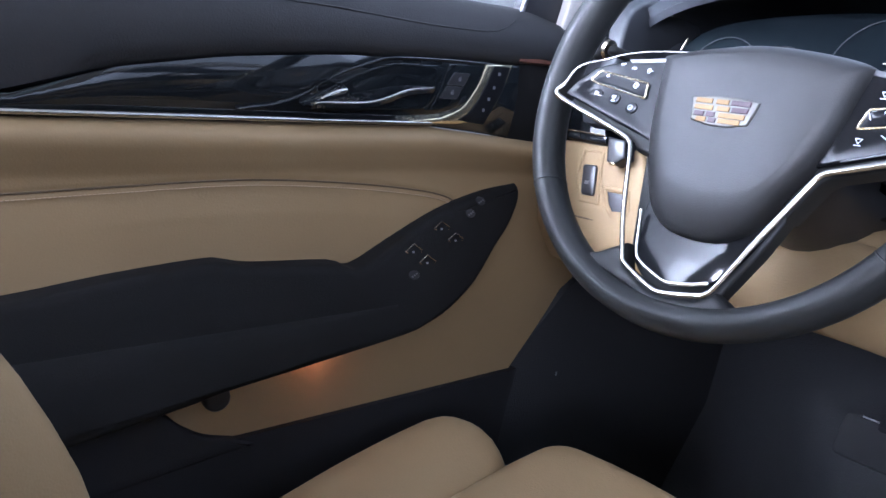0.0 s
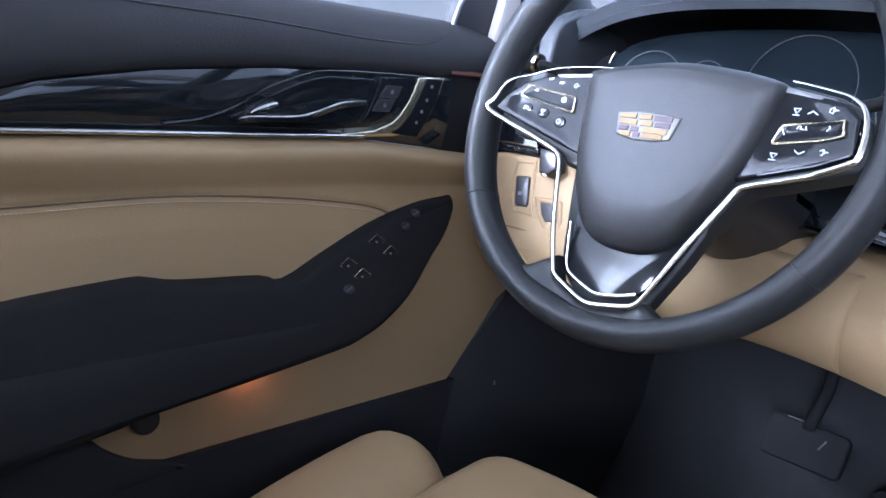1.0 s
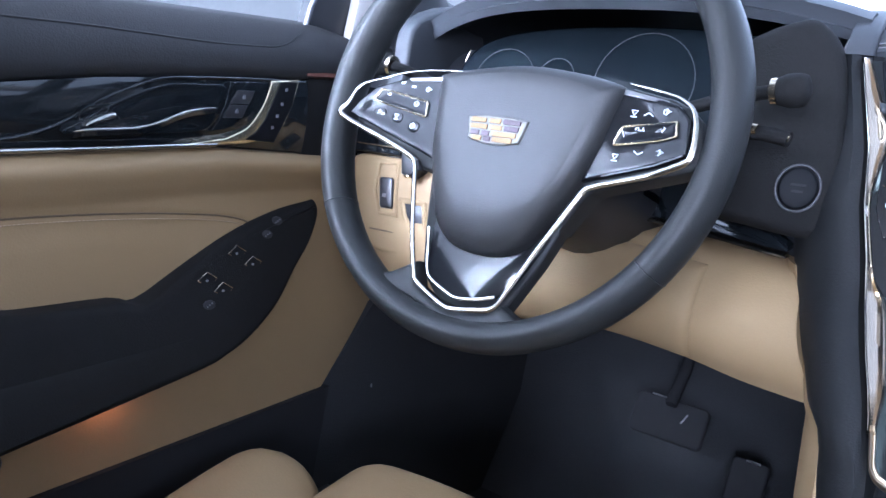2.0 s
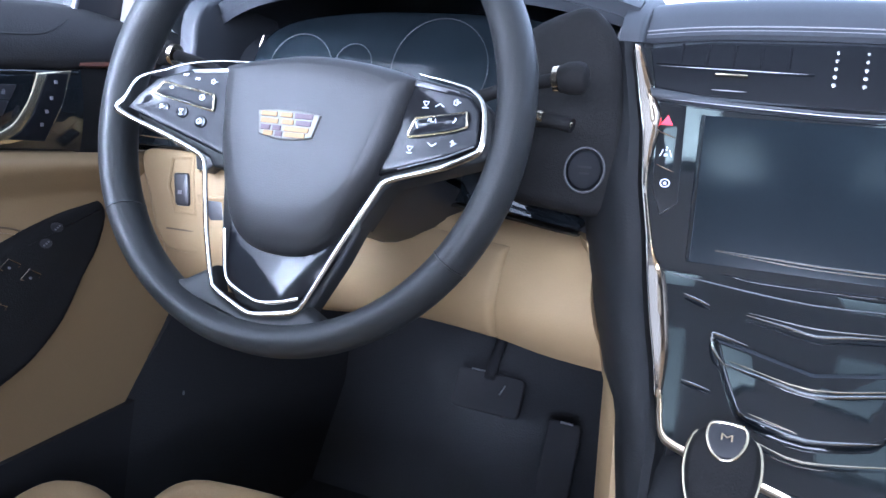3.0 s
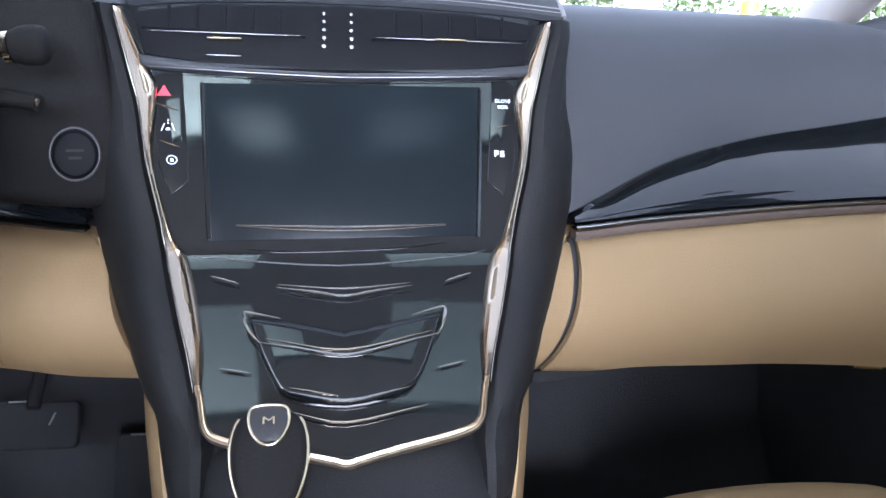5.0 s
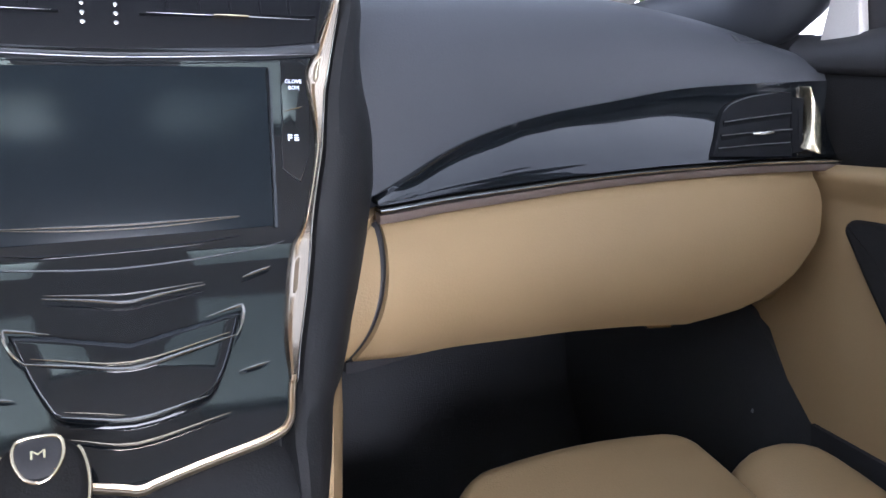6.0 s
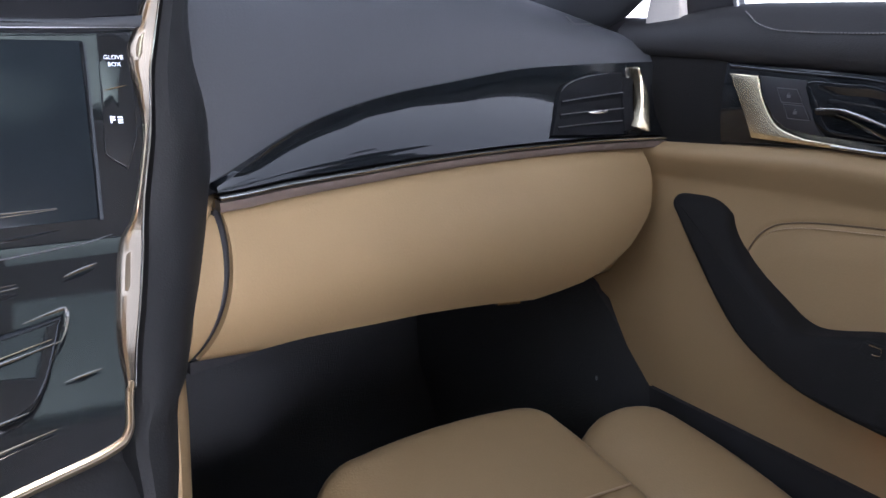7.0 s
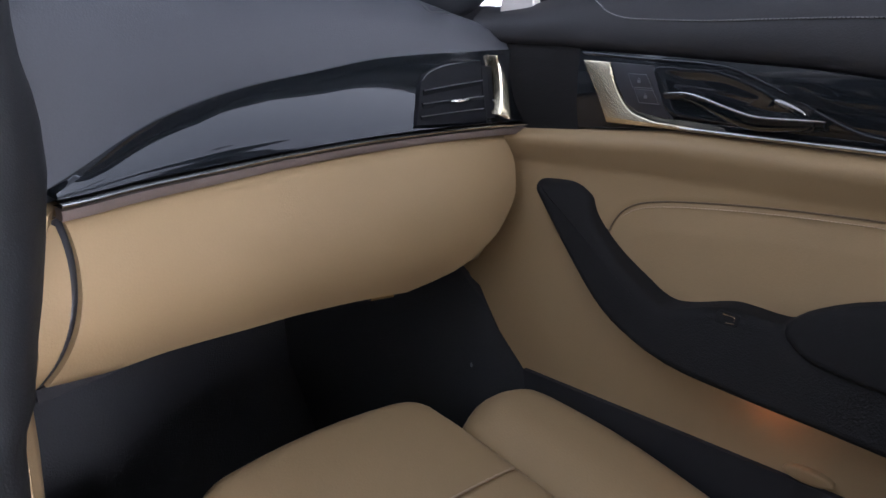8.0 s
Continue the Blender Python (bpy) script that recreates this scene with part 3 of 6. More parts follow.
# start button, switch panel and column on the driver side
face = plane((-0.181, -0.006, 0.807), (0.97, 0.22, 0), (0, 0.15, 0.989), (0.22, -0.96, 0.15))
block("switch_plate", spline([(-0.066, -0.021), (-0.03, -0.033), (0.03, -0.035), (0.036, 0.0), (0.028, 0.035), (0.022, 0.068), (0.015, 0.100), (0.002, 0.120), (-0.02, 0.128), (-0.066, 0.10), (-0.074, 0.04)], 5, True), face, 0.05, M_DARK, dash, "black panel with the start button", edge=0.012, steps=5)
sb = block("start_button", oval(0, 0, 0.0140, 0.0160), lambda u, v, n=0.0: face(u, v, n + 0.003), 0.008, M_VENT, dash, "round black start button", edge=0.002)
tube("button_ring", [face(0.0155 * math.cos(a), 0.0178 * math.sin(a), 0.002) for a in spread(0, 2 * math.pi, 35)[:-1]], 0.0009, M_LOCKCAP, sb, "chrome ring", closed=True)
bar = lambda u, v, w, h, m, name, mat, par, n=0.0006: block(name, rect(u - w / 2, v - h / 2, u + w / 2, v + h / 2), lambda a, b, c=0.0: m(a, b, c + n), 0.0006, mat, par, edge=0.0001, steps=1)
for k in range(2):
    bar(0, 0.0025 - 0.005 * k, 0.011 - 0.003 * k, 0.0018, lambda a, b, c=0.0: face(a, b, c + 0.003), "button_mark", M_LOWER, sb)

headlight = plane((-0.632, 0.014, 0.728), (0.99, 0.10, 0), (0, 0.2, 0.98), (0.10, -0.97, 0.2))
hp = block("switch_panel", spline([(-0.036, 0.046), (0.02, 0.050), (0.075, 0.048), (0.092, 0.0), (0.092, -0.050), (0.04, -0.058), (0.000, -0.050), (-0.024, 0.0)], 5, True), headlight, 0.03, M_BEIGE, dash, "beige headlamp switch panel", edge=0.005)
well_in = [(0.0045, 0.0400), (0.0255, 0.0418), (0.0300, 0.0105), (0.0350, -0.0125), (0.0145, -0.0125), (0.0035, 0.0120)]
collar("switch_well", inset(well_in, -0.0042), well_in, headlight, 0.0012, 0.010, M_BEIGE, hp, "beige switch surround with a sunken well")
block("headlamp_switch", [(0.0070, 0.0235), (0.0090, 0.0260), (0.0235, 0.0268), (0.0260, 0.0240), (0.0310, -0.0050), (0.0295, -0.0080), (0.0160, -0.0085), (0.0130, -0.0060)], lambda u, v, n=0.0: headlight(u, v, n + 0.0025), 0.012, M_SATIN, hp, "dark rocker switch", edge=0.002, dome=0.001)
bar(0.0185, 0.006, 0.005, 0.004, lambda a, b, c=0.0: headlight(a, b, c + 0.0032), "switch_mark", M_STEEL, hp)
pocket = [(0.0465, 0.0008), (0.0690, 0.0010), (0.0755, -0.0235), (0.0620, -0.0238), (0.0520, -0.0120)]
collar("pocket_rim", inset(pocket, -0.006), pocket, headlight, 0.002, 0.004, M_BEIGE, hp, "raised edge of the pocket")
block("coin_pocket", inset(pocket, -0.002), lambda u, v, n=0.0: headlight(u, v, n + 0.0006), 0.012, M_BLACK, hp, "dark open pocket", edge=0.001)
block("column_lever", [(0.0404, 0.0586), (0.0632, 0.0566), (0.0685, 0.0386), (0.0566, 0.0292), (0.0461, 0.0321)], lambda u, v, n=0.0: headlight(u, v, n + 0.02), 0.05, M_BLACK, dash, "black lever below the column", edge=0.003)
block("lever_tip", oval(0.0545, 0.0302, 0.0035, 0.0018, 12), lambda u, v, n=0.0: headlight(u, v, n + 0.021), 0.004, M_CHROME, dash, "bright tip of the lever", edge=0.0008)
tube("panel_seam", [headlight(u, -0.0338, 0.0004) for u in spread(0.005, 0.078, 6)], 0.0009, M_SEAMLINE, hp, sides=6)
block("end_band", [(-0.075, 0.0515), (0.030, 0.0520), (0.030, 0.0605), (-0.075, 0.0630)], lambda u, v, n=0.0: headlight(u, v, n + 0.004), 0.02, M_GLOSS, dash, "gloss black strip with chrome edge", edge=0.002)
tube("end_chrome", [headlight(u, v, 0.006) for u, v in ((-0.07, 0.0630), (-0.02, 0.0612), (0.029, 0.0602))], 0.0010, M_CHROME, dash, "thin chrome edge")

# instrument cluster behind the wheel
clus = thing("instrument_cluster", "dark instrument cluster with chrome-ringed gauges, switched off", "gauges", at=(-0.38, 0.12, 0.85))
cf = plane((-0.38, 0.115, 0.872), (1, 0, 0), (0, 0.30, 0.954), (0, -0.954, 0.30))
block("face", spline([(-0.20, -0.06), (0.0, -0.075), (0.19, -0.06), (0.195, 0.03), (0.10, 0.062), (-0.10, 0.062), (-0.205, 0.03)], 5, True), cf, 0.02, M_SCREEN, clus, "dark glossy gauge face", edge=0.004)
for cu, cv, r in ((-0.150, -0.006, 0.040), (-0.085, 0.004, 0.022), (0.014, 0.004, 0.053), (0.130, -0.006, 0.042)):
    tube("gauge_ring", [cf(cu + r * math.cos(a), cv + r * math.sin(a), 0.004) for a in spread(0, 2 * math.pi, 43)[:-1]], 0.0005, M_LOCKCAP, clus, "thin grey gauge ring", closed=True)
tube("divider", [cf(-0.206, 0.016, 0.006), cf(-0.203, 0.030, 0.006)], 0.0011, M_CHROME, clus, "short bright divider")
hood = []
for i, a in enumerate(spread(-0.25, 0.215, 24)):
    f = a / 0.235
    h = 0.935 + 0.030 * (1 - abs(f) ** 3)
    hood.append([(-0.38 + a, 0.035 + 0.05 * abs(f) ** 2, h - 0.012), (-0.38 + a, 0.030 + 0.05 * abs(f) ** 2, h - 0.004), (-0.38 + a, 0.045 + 0.05 * abs(f) ** 2, h + 0.003), (-0.38 + a, 0.14, h + 0.004), (-0.38 + a, 0.30, h - 0.02)])
slab("hood", hood, (0, 0.004, -0.012), M_PAD, clus, "dark padded cluster hood")
for u in (-0.235, 0.225):
    block("side_cheek", spline([(0.02, 0.80), (0.04, 0.87), (0.06, 0.93), (0.16, 0.95), (0.20, 0.88), (0.14, 0.80)], 4, True), lambda a, b, n=0.0, u=u: Vector((-0.38 + u + n, a, b)), 0.02, M_PAD, clus, "dark side of the hood", edge=0.005)

col = thing("steering_column", "black plastic steering column shroud with two stalks", "steering column", at=(-0.37, 0.05, 0.76))
WT = radians(18)
WO, WU, WV, WN = Vector((-0.37, -0.130, 0.847)), Vector((1, 0, 0)), Vector((0, math.sin(WT), math.cos(WT))), Vector((0, -math.cos(WT), math.sin(WT)))
wheel_map = plane(WO, WU, WV, WN)
rings = []
for d, sc in ((-0.035, 0.85), (-0.05, 0.98), (-0.10, 1.05), (-0.16, 1.1), (-0.26, 1.15)):
    rings.append([wheel_map(0.054 * sc * math.cos(a), -0.018 + 0.056 * sc * math.sin(a), d) for a in spread(0, 2 * math.pi, 24)])
slab("shroud", rings, (0, 0.001, 0), M_BLACK, col, "black column shroud")
for s in (-1, 1):
    lv = [wheel_map(s * 0.05, 0.010, -0.055), wheel_map(s * 0.10, 0.028, -0.062), wheel_map(s * 0.14, 0.042, -0.060), wheel_map(s * 0.172, 0.0485, -0.055)]
    stalk = tube("stalk", spline(lv, 5), 0.0065, M_DARK, col, "black control stalk", sides=10, flat=0.75)
    tube("stalk_ring", [wheel_map(s * 0.1735, 0.0490, -0.0555), wheel_map(s * 0.1775, 0.0494, -0.0552)], 0.0095, M_CHROME, stalk, "chrome ring", sides=16)
    tube("stalk_end", spline([wheel_map(s * 0.1775, 0.0494, -0.0552), wheel_map(s * 0.186, 0.0505, -0.055), wheel_map(s * 0.193, 0.0512, -0.055), wheel_map(s * 0.198, 0.0515, -0.055)], 4), 0.011, M_DARK, stalk, "dark knob", sides=16, radii=[(0, 0.0092), (0.25, 0.0116), (0.6, 0.0118), (0.85, 0.0100), (1, 0.005)])
    if s > 0:
        low = tube("lower_lever", spline([wheel_map(0.05, -0.010, -0.06), wheel_map(0.13, 0.012, -0.062), wheel_map(0.168, 0.0190, -0.056), wheel_map(0.192, 0.0165, -0.055)], 5), 0.0075, M_DARK, col, "short lower lever", sides=10, flat=0.7)
        tube("lever_tip", [wheel_map(0.1675, 0.0202, -0.050), wheel_map(0.1715, 0.0198, -0.050)], 0.0042, M_CHROME, low, "bright ring", sides=12)
        tube("lever_tip", [wheel_map(0.1905, 0.0165, -0.052), wheel_map(0.1925, 0.0160, -0.052)], 0.0026, M_CHROME, low, "bright tip", sides=10)

# ---- steering wheel ----
sw = thing("steering_wheel", "dark leather steering wheel with chrome-edged spokes and crest", "steering wheel", at=tuple(WO))
rim, prof = [], []
R, steps = 0.1695, 128
verts, faces = [], []
for i in range(steps):
    a = 2 * math.pi * i / steps
    c, s_ = math.cos(a), math.sin(a)
    thick = 1.0 + 0.10 * math.exp(-((math.degrees(a) % 360 - 20) / 14) ** 2) + 0.10 * math.exp(-((math.degrees(a) % 360 - 160) / 14) ** 2)
    for k in range(14):
        g = 2 * math.pi * k / 14
        rr = R + 0.0124 * thick * math.cos(g)
        verts.append(wheel_map(rr * c - 0.003, rr * s_ - 0.003, 0.0180 * thick * math.sin(g) - 0.006))
for i in range(steps):
    j = (i + 1) % steps
    for k in range(14):
        m = (k + 1) % 14
        faces.append((i * 14 + k, i * 14 + m, j * 14 + m, j * 14 + k))
rim = mesh_object("rim", verts, faces, M_WHEEL, sw, "smooth dark leather rim")
for deg in (213, 327):
    a = radians(deg)
    tube("rim_seam", [wheel_map((R + 0.0125 * math.cos(g)) * math.cos(a) - 0.003, (R + 0.0125 * math.cos(g)) * math.sin(a) - 0.003, 0.0181 * math.sin(g) - 0.006) for g in spread(0, 2 * math.pi, 20)[:-1]], 0.0005, M_BLACK, rim, closed=True, up=(0.3, 1, 0.2))


def hub_map(u, v, n=0.0):
    return wheel_map(u, v, n)


def rise(u):
    # the spokes come forward where they meet the rim
    return 0.014 * max(0.0, (abs(u) - 0.125) / 0.035)


# airbag cover: an upright face that turns under into a sloped chin
hub_out = spline([(-0.0740, 0.0262), (-0.0424, 0.0325), (-0.0064, 0.0370), (0.0234, 0.0380), (0.0624, 0.0342), (0.0890, 0.0285), (0.0922, 0.0230), (0.0889, 0.0079), (0.0851, -0.0129), (0.0791, -0.0340), (0.0690, -0.0560), (0.0575, -0.0761), (0.0439, -0.0960), (0.0224, -0.1085), (-0.0081, -0.1104), (-0.0321, -0.1057), (-0.0460, -0.0922), (-0.0549, -0.0731), (-0.0610, -0.0550), (-0.0663, -0.0376), (-0.0708, -0.0101), (-0.0740, 0.0131), (-0.0750, 0.0225)], 3, True)
hub_face = spline([(-0.0560, 0.0200), (-0.0360, 0.0240), (-0.0064, 0.0270), (0.0234, 0.0275), (0.0550, 0.0245), (0.0740, 0.0195), (0.0770, 0.0150), (0.0750, 0.0040), (0.0715, -0.0129), (0.0660, -0.0320), (0.0590, -0.0500), (0.0480, -0.0640), (0.0350, -0.0715), (0.0180, -0.0745), (-0.0060, -0.0750), (-0.0240, -0.0725), (-0.0345, -0.0650), (-0.0410, -0.0560), (-0.0460, -0.0440), (-0.0510, -0.0300), (-0.0550, -0.0080), (-0.0575, 0.0100), (-0.0580, 0.0165)], 3, True)
near_side = lambda q: (q[0] + 0.0075 * max(0.0, min(1.0, (0.01 - q[0]) / 0.04)), q[1])
hub_out, hub_face = [near_side(q) for q in hub_out], [near_side(q) for q in hub_face]
hub_rings = []
for f, n in ((0, -0.046), (0, -0.012), (0.02, -0.006), (0.08, -0.001), (0.2, 0.0035), (0.4, 0.0068), (0.65, 0.0092), (0.88, 0.0107), (1.0, 0.0112)):
    hub_rings.append([wheel_map(a[0] + (b[0] - a[0]) * f, a[1] + (b[1] - a[1]) * f, n) for a, b in zip(hub_out, hub_face)])
hc = Vector((0.008, -0.022))
for f in (0.8, 0.5, 0.2):
    hub_rings.append([wheel_map(hc.x + (b[0] - hc.x) * f, hc.y + (b[1] - hc.y) * f, 0.0112 + 0.0012 * (1 - f * f)) for b in hub_face])
hk = len(hub_out)
hub_faces = [(r * hk + i, r * hk + (i + 1) % hk, (r + 1) * hk + (i + 1) % hk, (r + 1) * hk + i) for r in range(len(hub_rings) - 1) for i in range(hk)]
hub_faces += [tuple(range(hk)), tuple((len(hub_rings) - 1) * hk + i for i in range(hk))]
mesh_object("airbag_cover", [p for r in hub_rings for p in r], hub_faces, M_HUB, sw, "soft grey airbag cover", 60)
flat_tube = lambda name, pts, r, n, mat, label="", radii=None: tube(name, [wheel_map(p[0], p[1], n + rise(p[0])) for p in spline([(a, b, 0) for a, b in pts], 4)], r, mat, sw, label, flat=0.7, up=tuple(WN), radii=radii)
LEFT_TOP = [(-0.048, 0.0295), (-0.080, 0.0285), (-0.109, 0.0245), (-0.130, 0.0175), (-0.146, 0.008), (-0.152, -0.008), (-0.157, -0.0175)]
LEFT_LOW = [(-0.157, -0.0175), (-0.146, -0.0235), (-0.113, -0.0335), (-0.0874, -0.0415), (-0.077, -0.0454), (-0.0715, -0.0520), (-0.0643, -0.0775), (-0.0564, -0.1049), (-0.0448, -0.1356)]
VEE = [(-0.0448, -0.1356), (-0.0390, -0.1430), (-0.013, -0.1540), (0.000, -0.1555), (0.026, -0.1500), (0.033, -0.1470), (0.0375, -0.1410)]
RIGHT_LOW = [(0.0375, -0.1410), (0.0444, -0.1262), (0.0542, -0.1040), (0.0650, -0.0815), (0.0795, -0.0520), (0.0860, -0.0465), (0.1134, -0.0370), (0.1300, -0.0312), (0.148, -0.0245)]
RIGHT_TOP = [(0.148, -0.0245), (0.1525, -0.020), (0.1525, -0.006), (0.148, 0.009), (0.139, 0.0175), (0.125, 0.0235), (0.095, 0.0290)]
spoke_back = lambda u, v, n=0.0: wheel_map(u, v, n - 0.0085)
block("spoke", LEFT_TOP[::2] + LEFT_LOW[1:6] + [(-0.03, -0.055), (-0.03, 0.02)], spoke_back, 0.022, M_WHEEL, sw, "dark side spoke", edge=0.003)
block("spoke", [(0.05, 0.02), (0.05, -0.055)] + RIGHT_LOW[3:] + RIGHT_TOP[1:], spoke_back, 0.022, M_WHEEL, sw, "dark side spoke", edge=0.003)
block("lower_spoke", [(-0.066, -0.045), (-0.056, -0.098), (-0.048, -0.134), (-0.027, -0.152), (0.010, -0.158), (0.034, -0.150), (0.054, -0.108), (0.072, -0.060)], lambda u, v, n=0.0: wheel_map(u, v, n - 0.014), 0.014, M_WHEEL, sw, "dark lower spoke", edge=0.003)
block("rim_bridge", [(-0.0470, -0.1260), (-0.0580, -0.1325), (-0.0700, -0.1395), (-0.0880, -0.1445), (-0.0780, -0.1530), (-0.0400, -0.1670), (0.0, -0.1715), (0.036, -0.1670), (0.062, -0.1560), (0.050, -0.1490), (0.0375, -0.1430), (0.026, -0.1520), (0.0, -0.1570), (-0.013, -0.1560), (-0.0390, -0.1445)], lambda u, v, n=0.0: wheel_map(u, v, n + 0.0005), 0.016, M_WHEEL, sw, "leather bridge between spoke and rim", edge=0.007, steps=4)
ins = [(-0.0445, -0.0976), (-0.0400, -0.1170), (-0.0360, -0.1310), (-0.0300, -0.1375), (-0.0131, -0.1443), (-0.0017, -0.1466), (0.0151, -0.1437), (0.0304, -0.1385), (0.0400, -0.1270), (0.0515, -0.1020), (0.0600, -0.0850), (0.0500, -0.0750), (-0.0450, -0.0750)]
block("lower_insert", ins, lambda u, v, n=0.0: wheel_map(u, v, n - 0.0040 - 0.14 * (v + 0.146) - 0.03 * u), 0.004, M_POD, sw, "piano black lower insert", edge=0.0008)
flat_tube("chrome_vee", LEFT_LOW[4:] + VEE[1:] + RIGHT_LOW[1:5], 0.0021, 0.0005, M_BRIGHT, "bright chrome V trim")
flat_tube("chrome_inner", [(-0.0448, -0.0976), (-0.0400, -0.1170), (-0.0360, -0.1310), (-0.0300, -0.1375), (-0.0131, -0.1443), (-0.0017, -0.1466), (0.0151, -0.1437), (0.0304, -0.1385)], 0.0015, -0.004, M_BRIGHT, "thin inner chrome line")
flat_tube("spoke_chrome", LEFT_TOP + LEFT_LOW[1:5], 0.0025, 0.0005, M_BRIGHT, "bright chrome spoke edge", [(0, 0.0006), (0.3, 0.0009), (0.45, 0.0014), (0.6, 0.0028), (0.7, 0.0022), (1, 0.0022)])
flat_tube("spoke_chrome", RIGHT_LOW[4:] + RIGHT_TOP[1:], 0.0025, 0.0005, M_BRIGHT, "bright chrome spoke edge", [(0, 0.0023), (0.4, 0.0025), (0.55, 0.0020), (0.8, 0.0012), (1, 0.0006)])
HANDSET = [[(-2, 1), (-2, -1), (-1, 0), (1, 1)], [(0, -1), (2, 1)]]
CARS = [[(-2, -1), (-2, 0), (-1, 1), (0, 0), (0, -1)], [(1, -1), (1, 1), (2, 0)]]
SPEAKER = [[(-2, -1), (-2, 1), (0, 2), (0, -2), (-2, -1)], [(1, -1), (1, 1)], [(2, 0), (3, 0)]]
FACE = [[(-2, -2), (2, -2)], [(-2, 2), (0, -1), (2, 2), (-2, 2)]]
GAUGE = [[(-2, -1), (-2, 1), (0, 2), (2, 1), (2, -1), (0, -2), (-2, -1)], [(0, -1), (1, 1)]]
GLYPHS = (
    HANDSET, CARS, SPEAKER, [[(-2, 0), (2, 0)], [(0, 1), (2, 0), (0, -1)]], GAUGE, [[(-2, -1), (2, 1)], [(-2, 1), (0, 2)]], FACE, GAUGE,
    FACE, [[(-3, -1), (0, 1), (3, -1)]], SPEAKER, [[(-1, 2), (1, -2)]], [[(-3, -1), (-2, 1)], [(-1, 1), (-1, -1), (1, -1)], [(2, 1), (2, -1), (3, -1)]], [[(-1, 2), (1, 0), (-1, -2)]], FACE, [[(-3, 1), (0, -1), (3, 1)]], SPEAKER,
)
PODS = (
    ([(-0.152, -0.016), (-0.146, -0.004), (-0.134, 0.0115), (-0.108, 0.021), (-0.045, 0.025), (-0.050, -0.046), (-0.075, -0.0385)],
     [(-0.1275, 0.0095), (-0.0765, 0.0023), (-0.0750, -0.0105), (-0.1325, -0.0005)],
     [(-0.1065, 0.0165), (-0.0943, 0.0138), (-0.0785, 0.0125), (-0.1191, 0.0055), (-0.0871, -0.0005), (-0.1244, -0.0110), (-0.1051, -0.0132), (-0.0855, -0.0193)]),
    ([(0.078, 0.026), (0.108, 0.023), (0.134, 0.0165), (0.145, 0.006), (0.148, -0.018), (0.115, -0.029), (0.075, -0.043)],
     [(0.0968, -0.0012), (0.1350, 0.0048), (0.1373, -0.0056), (0.0930, -0.0150)],
     [(0.1030, 0.0085), (0.1134, 0.0088), (0.1256, 0.0115), (0.0985, -0.0060), (0.1098, -0.0018), (0.1262, -0.0002), (0.0969, -0.0235), (0.1125, -0.0185), (0.1277, -0.0168)]),
)
for outline, rocker, marks in PODS:
    pod_map = lambda u, v, n=0.0: wheel_map(u, v, n - 0.0025 + rise(u))
    pod = block("switch_pod", outline, pod_map, 0.012, M_POD, sw, "gloss black thumb-switch pod", edge=0.002, dome=0.0003)
    block("rocker", rocker, lambda u, v, n=0.0: pod_map(u, v, n + 0.0014), 0.004, M_POD, pod, "rocker switch", edge=0.001, dome=0.0003)
    ring_ = [Vector((a[0], a[1], 0)).lerp(Vector((b[0], b[1], 0)), f) for a, b in zip(rocker, rocker[1:] + rocker[:1]) for f in (0.08, 0.5, 0.92)]
    tube("rocker_frame", [pod_map(p.x, p.y, 0.0014) for p in spline(ring_, 3, True)], 0.0010, M_PLATECHROME, pod, "thin chrome frame", closed=True, sides=6)
    top_strip = ((-0.104, 0.0215), (-0.050, 0.0262), (-0.050, 0.0228), (-0.100, 0.0185)) if outline[0][0] < 0 else ((0.088, 0.0262), (0.124, 0.0198), (0.127, 0.0168), (0.088, 0.0222))
    block("pod_trim", list(top_strip), lambda u, v, n=0.0: pod_map(u, v, n + 0.0007), 0.002, M_STEEL, pod, "satin metal strip", edge=0.0006, steps=2)
    for i, (u, v) in enumerate(marks):
        if outline[0][0] < 0 and i > 4:
            key = block("key", oval(u, v, 0.0058, 0.0050, 16), lambda a, b, n=0.0: pod_map(a, b, n + 0.0012), 0.003, M_POD, pod, edge=0.0008, steps=2)
        for stroke in GLYPHS[(0 if outline[0][0] < 0 else 8) + i]:
            pts = [pod_map(u + a * 0.0011, v + b * 0.0011, 0.0022) for a, b in stroke]
            tube("mark", pts if len(pts) > 2 else [pts[0], pts[0].lerp(pts[1], 0.5), pts[1]], 0.00032, M_ICON, pod, sides=5, up=tuple(WN))
flat_tube("pod_line", [(0.091, -0.0380), (0.118, -0.0285), (0.1465, -0.0190)], 0.0006, 0.0005, M_STEEL, "thin metal line")
